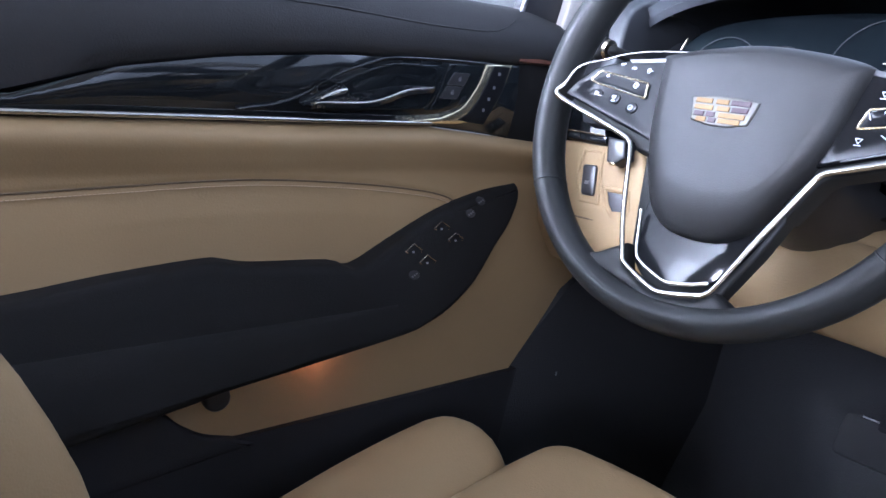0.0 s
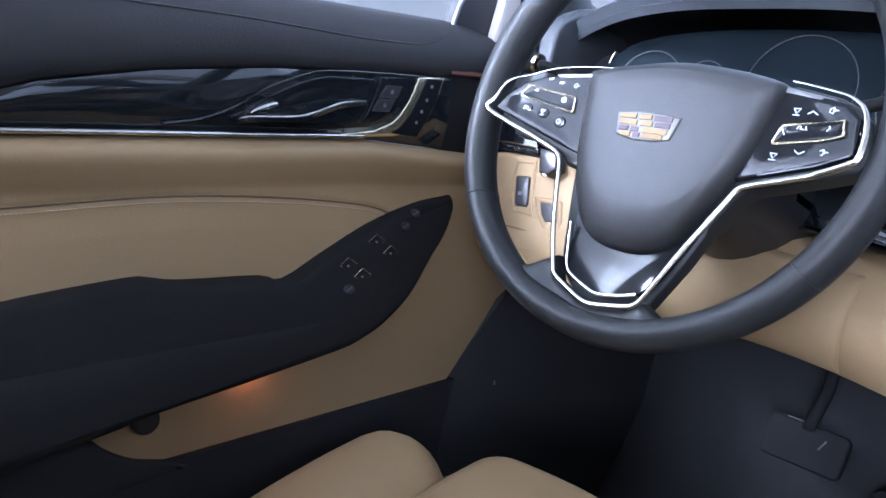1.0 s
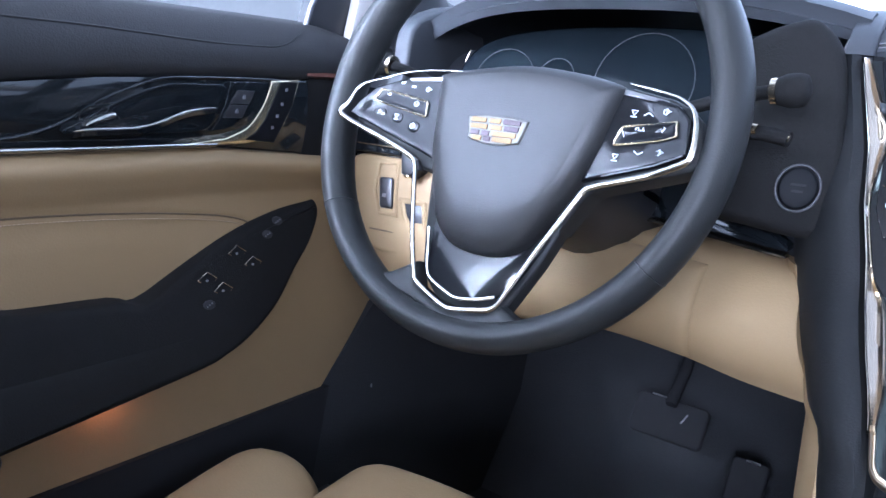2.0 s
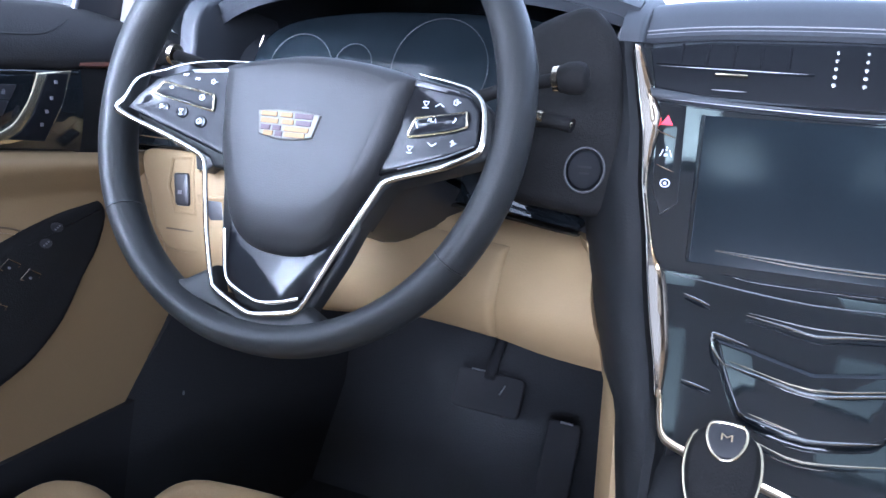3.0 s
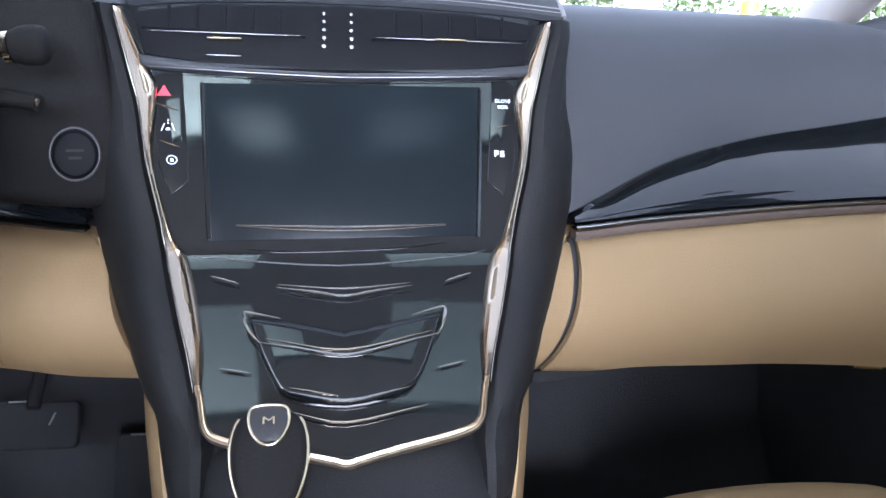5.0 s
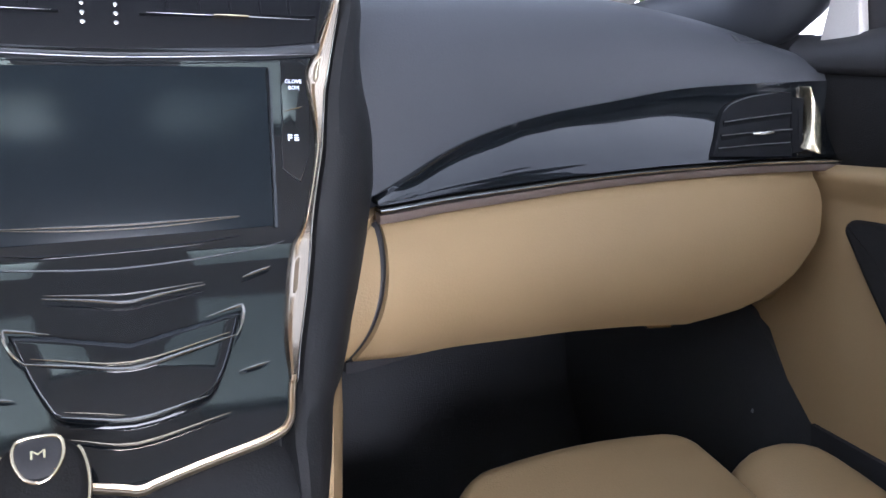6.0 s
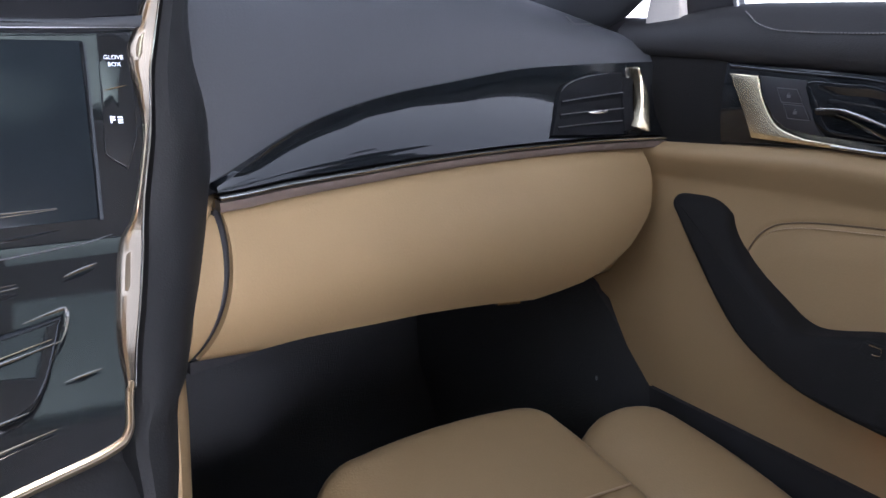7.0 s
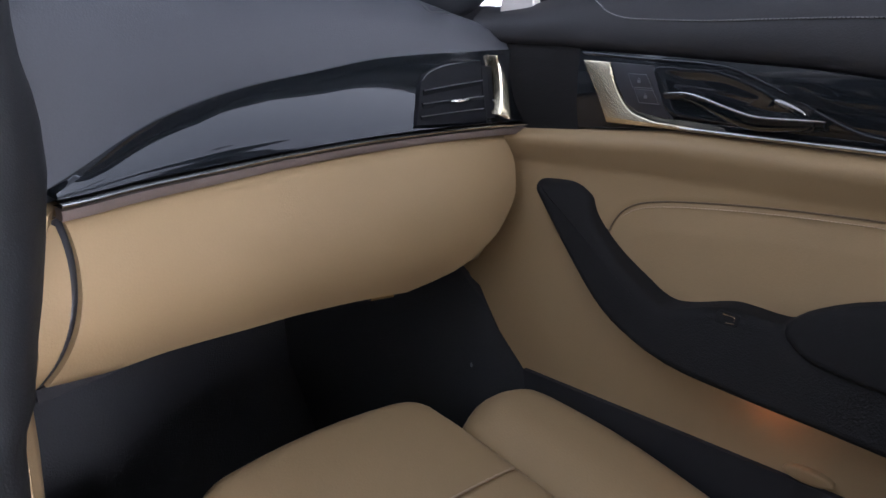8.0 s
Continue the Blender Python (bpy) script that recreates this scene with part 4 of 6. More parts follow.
# crest: plain coloured shapes on the cover
cm = lambda u, v, n=0.0: hub_map(u + 0.0045, v - 0.0175, n + 0.0140)
crest = block("crest", [(-0.0265, 0.0085), (-0.010, 0.0105), (0.010, 0.0105), (0.0265, 0.0085), (0.0225, -0.0085), (0.008, -0.0115), (-0.008, -0.0115), (-0.0225, -0.0085)], cm, 0.004, M_BADGE, sw, "chrome-edged badge of gold and dark red bars", edge=0.0012)
for v, cells in ((0.0062, ((-0.0225, -0.009, M_GOLD), (-0.006, 0.004, M_GOLD), (0.006, 0.021, M_WINE))), (0.0012, ((-0.022, -0.007, M_GOLD), (-0.004, 0.006, M_GOLD), (0.008, 0.0205, M_WINE))), (-0.0036, ((-0.021, -0.013, M_WINE), (-0.011, -0.004, M_WINE), (-0.001, 0.0195, M_GOLD))), (-0.0078, ((-0.018, -0.010, M_GOLD), (-0.008, -0.002, M_WINE), (0.0, 0.017, M_GOLD)))):
    for a, b, mt in cells:
        block("badge_bar", rect(a, v - 0.0018, b, v + 0.0018), lambda p, q, n=0.0: cm(p, q, n + 0.0008), 0.001, mt, crest, edge=0.0002, steps=1)


# ---- centre stack and console ----
def stack_y(z):
    return -0.030 + (z - 0.74) * (0.40 if z > 0.74 else 0.80)


def stack(x, z, n=0.0):
    k = max(0.0, min(1.0, (z - 0.73) / 0.02))
    g = 0.80 + (0.40 - 0.80) * k
    y = stack_y(z)
    w = math.sqrt(1 + g * g)
    return Vector((x, y - n / w, z + n * g / w))


TRIM = [(0.905, 0.1585), (0.870, 0.148), (0.840, 0.139), (0.80, 0.1325), (0.763, 0.1225), (0.733, 0.1165), (0.707, 0.1085), (0.682, 0.0995), (0.655, 0.092), (0.645, 0.085)]


def trim_x(z):
    return curve1(z, sorted(TRIM))


cons = thing("center_console", "dark leather centre stack and console with black glass panel", "console", at=(0, -0.1, 0.3))
# leather wings: from the trim edge round to the footwell sides
for s in (-1, 1):
    grid = []
    for z in spread(0.909, 0.30, 56):
        t = trim_x(max(z, 0.645)) + 0.002
        y0 = stack_y(z) if z > 0.62 else stack_y(0.62) - (0.62 - z) * 0.25
        wide = curve1(z, [(0.40, 0.008), (0.50, 0.016), (0.56, 0.024), (0.62, 0.036), (0.66, 0.046), (0.70, 0.053), (0.735, 0.058), (0.77, 0.062), (0.82, 0.052), (0.87, 0.036), (0.925, 0.030)])
        k = max(0.0, min(1.0, (z - 0.735) / 0.04))
        back = (1 - k) * 0.048 + k * (pad_y(t + wide, z) - 0.001 - y0)
        row = []
        for f, b in ((0, 0.010), (0.05, -0.004), (0.2, -0.007), (0.4, -0.002), (0.6, 0.008), (0.8, 0.024), (0.92, 0.040)):
            row.append((s * (t + wide * f), y0 + b * ((1 - k) + k * back / 0.050), z))
        row.append((s * (t + wide), y0 + back + 0.002, z))
        row.append((s * (t + wide + 0.004), y0 + back + 0.03, z))
        grid.append(row)
    slab("wing", grid, (-s * 0.012, 0.02, 0), M_WING, cons, "dark leather wing beside the stack")
    side = []
    for z in spread(0.745, 0.22, 20):
        zz = max(z, 0.46)
        t = trim_x(max(zz, 0.645)) + curve1(zz, [(0.46, 0.030), (0.62, 0.043), (0.735, 0.062), (0.75, 0.066)]) - 0.003
        y0 = stack_y(zz) if zz > 0.62 else stack_y(0.62) - (0.62 - zz) * 0.25
        side.append([(s * (t - 0.004), y0 + 0.040, z), (s * (t + 0.004), y0 + 0.055, z), (s * (t + 0.016), y0 + 0.09, z), (s * (t + 0.022), y0 + 0.14, z), (s * (t + 0.02), y0 + 0.30, z)])
    slab("side_panel", side, (-s * 0.01, 0, 0), M_BEIGE, cons, "beige console side panel")

# glass face of the stack
LOWER = [(0.6262, 0.004), (0.6275, 0.0089), (0.6322, 0.0345), (0.6370, 0.0641), (0.6392, 0.0750), (0.6416, 0.0829), (0.6440, 0.0865), (0.6490, 0.0898), (0.6608, 0.0926), (0.6660, 0.0950)]
zs = spread(0.905, 0.665, 30) + [0.660, 0.655, 0.650, 0.647, 0.644, 0.6416, 0.6404, 0.6392, 0.638, 0.637, 0.6345, 0.6322, 0.630, 0.6275, 0.6262]
face_grid = []
for z in zs:
    w = trim_x(max(z, 0.645)) - (0.0 if z > 0.645 else 0.0)
    if z < 0.665:
        w = curve1(z, LOWER)
    face_grid.append([stack(w * f, z) for f in (-1, -0.75, -0.5, -0.25, -0.04, 0, 0.04, 0.25, 0.5, 0.75, 1)])
panel = slab("glass_panel", face_grid, (0, 0.03, 0), M_GLOSS, cons, "piano black stack panel")
block("display", [(-0.0935, 0.7500), (0.0985, 0.7530), (0.1030, 0.8575), (-0.0995, 0.8560)], lambda u, v, n=0.0: stack(u, v, n + 0.0007), 0.004, M_SCREEN, cons, "dark display, switched off", edge=0.0005)
for a, b in ((-0.0985, -0.0925), (0.1025, 0.0975)):
    line_edge = [(a, 0.8560), (a + (b - a) * 0.5, 0.8), (b, 0.7520)]
    slab("display_edge", [[stack(u - 0.0016, v, 0.0006), stack(u - 0.0006, v, 0.0016), stack(u + 0.0008, v, 0.0014), stack(u + 0.0020, v, 0.0006)] for u, v in line_edge], (0, 0.002, 0), M_GLOSS, cons, "narrow edge of the display glass")
line_tube = lambda name, pts, r, n, mat=M_BRIGHT, par=None, label="": tube(name, [stack(p[0], p[1], n) for p in spline([(a, b, 0) for a, b in pts], 4)], r, mat, par or cons, label, sides=6, taper=True)
line_tube("chrome_bar", [(-0.074, 0.7605), (-0.03, 0.7595), (0, 0.7590), (0.03, 0.7595), (0.074, 0.7605)], 0.0009, 0.0016, M_BRIGHT, None, "thin chrome proximity bar")
line_tube("chrome_bar", [(-0.074, 0.7600), (-0.03, 0.7572), (0, 0.7566), (0.03, 0.7572), (0.074, 0.7600)], 0.0007, 0.0016, M_BRIGHT, None)

# ridged climate section
line_tube("climate_bar", [(-0.046, 0.7200), (-0.02, 0.7170), (0, 0.7145), (0.02, 0.7170), (0.047, 0.7200)], 0.0010, 0.006, M_BRIGHT, None, "chrome climate bar")
line_tube("climate_bar", [(-0.045, 0.7215), (0, 0.7187), (0.046, 0.7215)], 0.0006, 0.006, M_BRIGHT)
for s in (-1, 1):
    line_tube("temperature_bar", [(s * 0.090, 0.7275), (s * 0.071, 0.7228)], 0.0011, 0.004, M_BRIGHT)
    line_tube("seat_heat_bar", [(s * 0.081, 0.6770), (s * 0.061, 0.6740)], 0.0010, 0.004, M_BRIGHT)
drawer = block("climate_drawer", [tuple(p) for p in spline([(-0.064, 0.7035), (-0.056, 0.6855), (-0.046, 0.6685), (-0.036, 0.6605), (0, 0.6555), (0.038, 0.6615), (0.050, 0.6705), (0.059, 0.6865), (0.067, 0.7045)], 3)] + [(0.046, 0.7010), (0.0, 0.6935), (-0.042, 0.7010)], lambda u, v, n=0.0: stack(u, v, n + 0.010), 0.016, M_GLOSS, cons, "raised gloss black climate panel", edge=0.003)
line_tube("drawer_chrome", [(-0.042, 0.7010), (-0.060, 0.7040), (-0.066, 0.7040), (-0.063, 0.6955), (-0.055, 0.6880)], 0.0012, 0.011, M_BRIGHT, drawer)
line_tube("drawer_chrome", [(0.045, 0.7015), (0.062, 0.7050), (0.068, 0.7050), (0.066, 0.6965), (0.062, 0.6905)], 0.0012, 0.011, M_BRIGHT, drawer)
line_tube("drawer_bar", [(-0.056, 0.6885), (-0.03, 0.6845), (0, 0.6805), (0.03, 0.6850), (0.062, 0.6910)], 0.0012, 0.0115, M_BRIGHT, drawer, "chrome bar across the climate panel")
line_tube("drawer_bar", [(-0.052, 0.6905), (0, 0.6835), (0.058, 0.6925)], 0.0006, 0.0115, M_CHROME, drawer)
line_tube("drawer_bar", [(-0.038, 0.6625), (0, 0.6570), (0.041, 0.6630)], 0.0012, 0.0115, M_BRIGHT, drawer)
line_tube("drawer_bar", [(-0.036, 0.6645), (-0.005, 0.6595)], 0.0006, 0.0115, M_CHROME, drawer)
line_tube("lower_bar", [(-0.034, 0.6530), (0, 0.6470), (0.053, 0.6545)], 0.0009, 0.006, M_CHROME, None, "thin lower chrome line")

# chrome surround of the panel: down both sides and across the V below
surround = []
for s in (-1, 1):
    pts, grid = [], []
    for z in spread(0.905, 0.664, 48):
        w = soft1(z, [(0.660, 0.0032), (0.670, 0.0040), (0.692, 0.0100), (0.717, 0.0125), (0.738, 0.0115), (0.750, 0.0050), (0.765, 0.0022), (0.805, 0.0022), (0.826, 0.0060), (0.844, 0.0110), (0.854, 0.0140), (0.866, 0.0110), (0.884, 0.0080), (0.906, 0.0040)])
        x = trim_x(z)
        k = min(1.0, w / 0.009)
        grid.append([stack(s * (x + 0.002), z, -0.002), stack(s * (x + 0.002), z, 0.0035), stack(s * (x + 0.0003), z, 0.0064), stack(s * (x - w * 0.30), z, 0.0056 - 0.0016 * k), stack(s * (x - w * 0.52), z, 0.0052 - 0.0026 * k), stack(s * (x - w * 0.78), z, 0.0046), stack(s * (x - w), z, 0.0028), stack(s * (x - w), z, -0.003)])
    tube("blade_edge", [stack(s * (trim_x(z) + 0.0012), z, 0.0062) for z in spread(0.900, 0.665, 24)], 0.0009, M_BRIGHT, cons, "bright outer edge of the blade", sides=6, taper=True)
    # the blade's tan reflection is put into its metal colour
    slab("side_chrome", grid, (0, 0.002, 0), M_BLADE, cons, "satin chrome side blade with painted tan reflection", angle=60)
low_line = [(x, z) for z, x in LOWER if z != 0.6660]
low_line = [(0.0950, 0.668)] + [(x, z) for x, z in reversed(low_line)] + [(0.0, 0.6258)] + [(-x, z) for x, z in low_line] + [(-0.0950, 0.668)]
lp = spline([(a, b, 0) for a, b in low_line], 4)
chrome_rows = []
for i, q in enumerate(lp):
    d2 = (lp[min(i + 1, len(lp) - 1)] - lp[max(i - 1, 0)]).normalized()
    m2 = Vector((-d2.y, d2.x, 0))
    m2 = -m2 if m2.y < 0 or (abs(m2.y) < 0.2 and m2.x * q.x > 0) else m2
    at = lambda k, n: stack(q.x + m2.x * k, q.y + m2.y * k, n)
    chrome_rows.append([at(-0.0014, 0.0), at(-0.0015, 0.0045), at(-0.0004, 0.0062), at(0.0006, 0.0054), at(0.0010, 0.0042), at(0.0020, 0.0046), at(0.0024, 0.0034), at(0.0025, 0.0)])
slab("lower_chrome", chrome_rows, (0, 0.002, 0), M_GOLDCHROME, cons, "satin chrome lower edge", angle=50)
line_tube("panel_seam", [(-0.1040, 0.7405), (-0.0873, 0.7390), (-0.0044, 0.7340), (0.0783, 0.7388), (0.1030, 0.7430)], 0.0005, 0.0008, M_STEEL, None, "fine seam under the display")
line_tube("panel_ridge", [(-0.0669, 0.7450), (-0.0378, 0.7430), (0.0368, 0.7448), (0.0741, 0.7485)], 0.0010, 0.0004, M_GLOSS, None, "low gloss ridge under the display")

# console deck towards the seats
deck = []
for y, z, w in ((-0.105, 0.640, 0.100), (-0.135, 0.618, 0.104), (-0.165, 0.598, 0.106), (-0.20, 0.588, 0.108), (-0.30, 0.583, 0.110), (-0.45, 0.58, 0.113), (-0.62, 0.58, 0.115)):
    deck.append([(x, y, z - 0.020 * (abs(x) / w) ** 4) for x in spread(-w, w, 16)])
slab("deck", deck, (0, 0, -0.06), M_WING, cons, "dark leather console top")
box("tunnel", (-0.105, -1.2, FLOOR), (0.105, -0.10, 0.545), M_CARPET, cons, "dark carpeted console body")

# hooded centre vents
cv = block("center_vent", [(-0.139, 0.8735), (-0.10, 0.8685), (0.0, 0.8655), (0.10, 0.8690), (0.139, 0.8735), (0.148, 0.905), (0.10, 0.912), (0, 0.914), (-0.10, 0.912), (-0.148, 0.905)], lambda u, v, n=0.0: stack(u, v, n + 0.001), 0.02, M_VENT, cons, "wide black centre air vent", edge=0.003)
block("vent_lip", [(-0.142, 0.8735), (-0.10, 0.8690), (0.0, 0.8660), (0.10, 0.8695), (0.142, 0.8735), (0.139, 0.8655), (0.10, 0.8625), (0, 0.8605), (-0.10, 0.8625), (-0.139, 0.8655)], lambda u, v, n=0.0: stack(u, v, n + 0.006), 0.01, M_PAD, cons, "dark lip below the vents", edge=0.003)
line_tube("vent_chrome", [(-0.135, 0.8645), (-0.07, 0.8620), (0, 0.8602), (0.07, 0.8620), (0.135, 0.8645)], 0.0005, 0.0064, M_STEEL, None, "thin chrome line under the vents")
for a, b in ((-0.140, -0.026), (0.022, 0.140)):
    slab("vent_slat", [[stack(x, 0.8885 + 0.003 * (abs(x) / 0.14), n) + Vector((0, 0, h)) for n, h in ((0.0, 0.0), (0.0025, 0.0), (0.003, 0.0010), (0.0, 0.0014))] for x in spread(a, b, 6)], (0, 0.001, 0), M_VENT, cv)
    line_tube("slat_edge", [(a + 0.004, 0.8902), (b - 0.004, 0.8895)], 0.0004, 0.0034, M_STEEL, cv)
    c = (a + b) / 2
    tz = 0.8855 if c < 0 else 0.8895
    block("vent_tab", rect(c - 0.012, tz - 0.0007, c + 0.012, tz + 0.0007, 0.0005), lambda u, v, n=0.0: stack(u, v, n + 0.006), 0.006, M_CHROME, cv, "small bright vent tab", edge=0.001)
    if c < 0:
        line_tube("tab_edge", [(c - 0.0125, 0.8735), (c + 0.0125, 0.8732)], 0.0005, 0.0060, M_STEEL, cv)
    for k in range(5):
        x = a + 0.018 + (b - a - 0.036) * k / 4
        block("vane", rect(x - 0.001, 0.893, x + 0.001, 0.909), lambda u, v, n=0.0: stack(u, v, n + 0.0018), 0.004, M_VENT, cv, edge=0.0004, steps=1)
for x in (-0.0125, 0.0075):
    for k in range(5):
        block("vent_dot", oval(x, 0.8835 + 0.0058 * k, 0.0018 - 0.00015 * k, 0.0014, 10), lambda u, v, n=0.0: stack(u, v, n + 0.0022), 0.003, M_BRIGHT, cv, edge=0.0004, steps=2)
# hood edge above the vents
hd = spline([(-0.178, 0.060, 0.9105), (-0.10, 0.050, 0.9175), (0, 0.045, 0.9195), (0.10, 0.050, 0.9175), (0.178, 0.060, 0.9130)], 8)
hood_rows = []
for i, p in enumerate(hd):
    e = max(0.0, abs(2 * i / (len(hd) - 1) - 1) - 0.9) / 0.1
    lift = 1 - 0.35 * e * e
    hood_rows.append([p + Vector((0, 0.03, -0.006)), p + Vector((0, 0.002, -0.004)), p, p + Vector((0, 0.004, 0.004)), p + Vector((0, 0.014, 0.016 * lift)), p + Vector((0, 0.026, 0.026 * lift)), p + Vector((0, 0.05, 0.031 * lift)), p + Vector((0, 0.12, 0.032 * lift)), p + Vector((0, 0.30, 0.022))])
hood_top = slab("vent_hood", hood_rows, (0, 0.004, -0.006), M_PAD, cons, "dark padded hood over the centre vents")
for n in (0.0030, 0.0062):
    tube("hood_seam", [p + Vector((0, 0.0035, n)) for p in hd], 0.0006, M_GREYTHREAD_GLINT, hood_top, sides=6)
# pale tubes stand in for sunlight catching the hood's corners
for k in (0, -1):
    tube("hood_end_glint", hood_rows[k][2:8], 0.0020, M_GREYTHREAD_GLINT, hood_top, "painted highlight at the end of the hood", sides=8)

# touch keys beside the display
flush = lambda u, v, n=0.0: stack(u, v, n + 0.0012)
for s in (-1, 1):
    block("key_column", [(s * 0.133, 0.866), (s * 0.112, 0.862), (s * 0.106, 0.790), (s * 0.118, 0.780), (s * 0.127, 0.80)], lambda u, v, n=0.0: stack(u, v, n + 0.0008), 0.003, M_GLOSS, cons, "column of touch keys", edge=0.0006)
block("hazard_key", [(-0.129, 0.8465), (-0.1195, 0.8465), (-0.1243, 0.8540)], flush, 0.001, M_RED, cons, "lit red hazard triangle", edge=0.0003, steps=1)
for a, b, c, d in ((-0.132, 0.842, -0.1155, 0.837), (-0.127, 0.8165, -0.113, 0.812)):
    line_tube("key_line", [(a, b), (c, d)], 0.0005, 0.0014, M_CHROME)
line_tube("key_line", [(0.111, 0.8275), (0.1245, 0.8305)], 0.0005, 0.0014, M_CHROME)
def icon(name, pts, par=None):
    return block(name, pts, flush, 0.0006, M_ICON, par or cons, edge=0.0001, steps=1)


for a, b in ((-0.0052, -0.0036), (0.0036, 0.0052)):
    m_ = (a + b) / 2
    icon("lane_key_mark", [(-0.121 + m_ - 0.0003, 0.8230), (-0.121 + m_ + 0.0003, 0.8230), (-0.121 + m_ * 0.55 + 0.0003, 0.8280), (-0.121 + m_ * 0.55 - 0.0003, 0.8280)])
icon("lane_key_mark", [(-0.1224, 0.8233), (-0.1196, 0.8233), (-0.1196, 0.8242), (-0.1202, 0.8251), (-0.1218, 0.8251), (-0.1224, 0.8242)])
for v in (0.8275, 0.8293):
    icon("lane_key_mark", [(-0.1214, v), (-0.1206, v), (-0.1206, v + 0.0010), (-0.1214, v + 0.0010)])
tube("hold_key_mark", [flush(-0.118 + 0.0034 * math.cos(a), 0.8035 + 0.0028 * math.sin(a), 0.0002) for a in spread(0, 2 * math.pi, 20)[:-1]], 0.00035, M_ICON, cons, closed=True, sides=6)
icon("hold_key_mark", [(-0.1192, 0.8024), (-0.1168, 0.8024), (-0.1168, 0.8036), (-0.1174, 0.8046), (-0.1186, 0.8046), (-0.1192, 0.8036)])
for txt, v in (("GLOVE", 0.8472), ("BOX", 0.8430)):
    letters("key_letters", txt, 0.0038, basis(flush, 0.1195, v), M_ICON, cons)
for du, dv, w, h in ((-0.0030, 0, 0.0010, 0.0042), (-0.0016, 0.0014, 0.0024, 0.0009), (-0.0016, -0.0002, 0.0024, 0.0009), (0.0024, 0.0013, 0.0030, 0.0008), (0.0024, -0.0003, 0.0030, 0.0008), (0.0024, -0.0018, 0.0030, 0.0008)):
    bar(0.1155 + du, 0.810 + dv, w, h, flush, "park_key_mark", M_ICON, cons)

# ---- gear selector ----
gs = thing("gear_selector", "dark leather gear selector with chrome rim and cap", "gear lever", at=(-0.046, -0.15, 0.59))
gt = radians(42)
gm = plane((-0.046, -0.150, 0.656), (1, 0, 0), (0, math.sin(gt), math.cos(gt)), (0, -math.cos(gt), math.sin(gt)))
egg = [tuple(p) for p in spline([(0, 0.026), (0.012, 0.0245), (0.0195, 0.017), (0.0222, 0.003), (0.0205, -0.013), (0.0145, -0.029), (0.006, -0.036), (0, -0.037), (-0.006, -0.036), (-0.0145, -0.029), (-0.0205, -0.013), (-0.0222, 0.003), (-0.0195, 0.017), (-0.012, 0.0245)], 3, True)]
knob = block("knob", egg, gm, 0.030, M_DARK, gs, "dark leather knob", edge=0.007, dome=0.003, steps=4)
tube("chrome_rim", [gm(u, v, -0.006) for u, v in egg[4:] + egg[:1] if v < 0.021], 0.0015, M_CHROME, knob, "chrome rim", sides=8)
cap_out = [tuple(p) for p in spline([(0, 0.0262), (0.0090, 0.0250), (0.0116, 0.0205), (0.0108, 0.0130), (0.0065, 0.0055), (0, 0.0025), (-0.0065, 0.0055), (-0.0108, 0.0130), (-0.0116, 0.0205), (-0.0090, 0.0250)], 3, True)]
cap_map = lambda u, v, n=0.0: gm(u, v, n + 0.0025)
cap = block("cap", cap_out, cap_map, 0.006, M_BLACK, knob, "shield-shaped cap", edge=0.002)
tube("cap_ring", [cap_map(u, v, -0.0004) for u, v in cap_out], 0.0011, M_CHROME, knob, "chrome cap ring", closed=True, sides=8)
letters("cap_letter", "M", 0.0064, basis(cap_map, 0, 0.0165) @ Matrix.Diagonal((1.7, 1, 1, 1)), M_CHROME, knob)
tube("stem", spline([(-0.046, -0.135, 0.645), (-0.046, -0.150, 0.62), (-0.046, -0.155, 0.585)], 4), 0.016, M_BLACK, gs, "black stem", sides=12)


# ---- doors ----
def line_drop(y):
    # the waist line falls towards the dash
    return -0.018 * max(0.0, min(1.0, (y + 0.15) / 0.20))


def front_y(z, s=-1):
    if s > 0:
        return curve1(z, [(0.40, -0.07), (0.4887, -0.026), (0.530, 0.026), (0.5748, 0.066), (0.5825, 0.086), (0.592, 0.104), (0.64, 0.112), (0.783, 0.115)])
    return curve1(z, [(0.40, -0.06), (0.497, -0.03), (0.585, 0.062), (0.596, 0.085), (0.64, 0.11), (0.783, 0.115)])


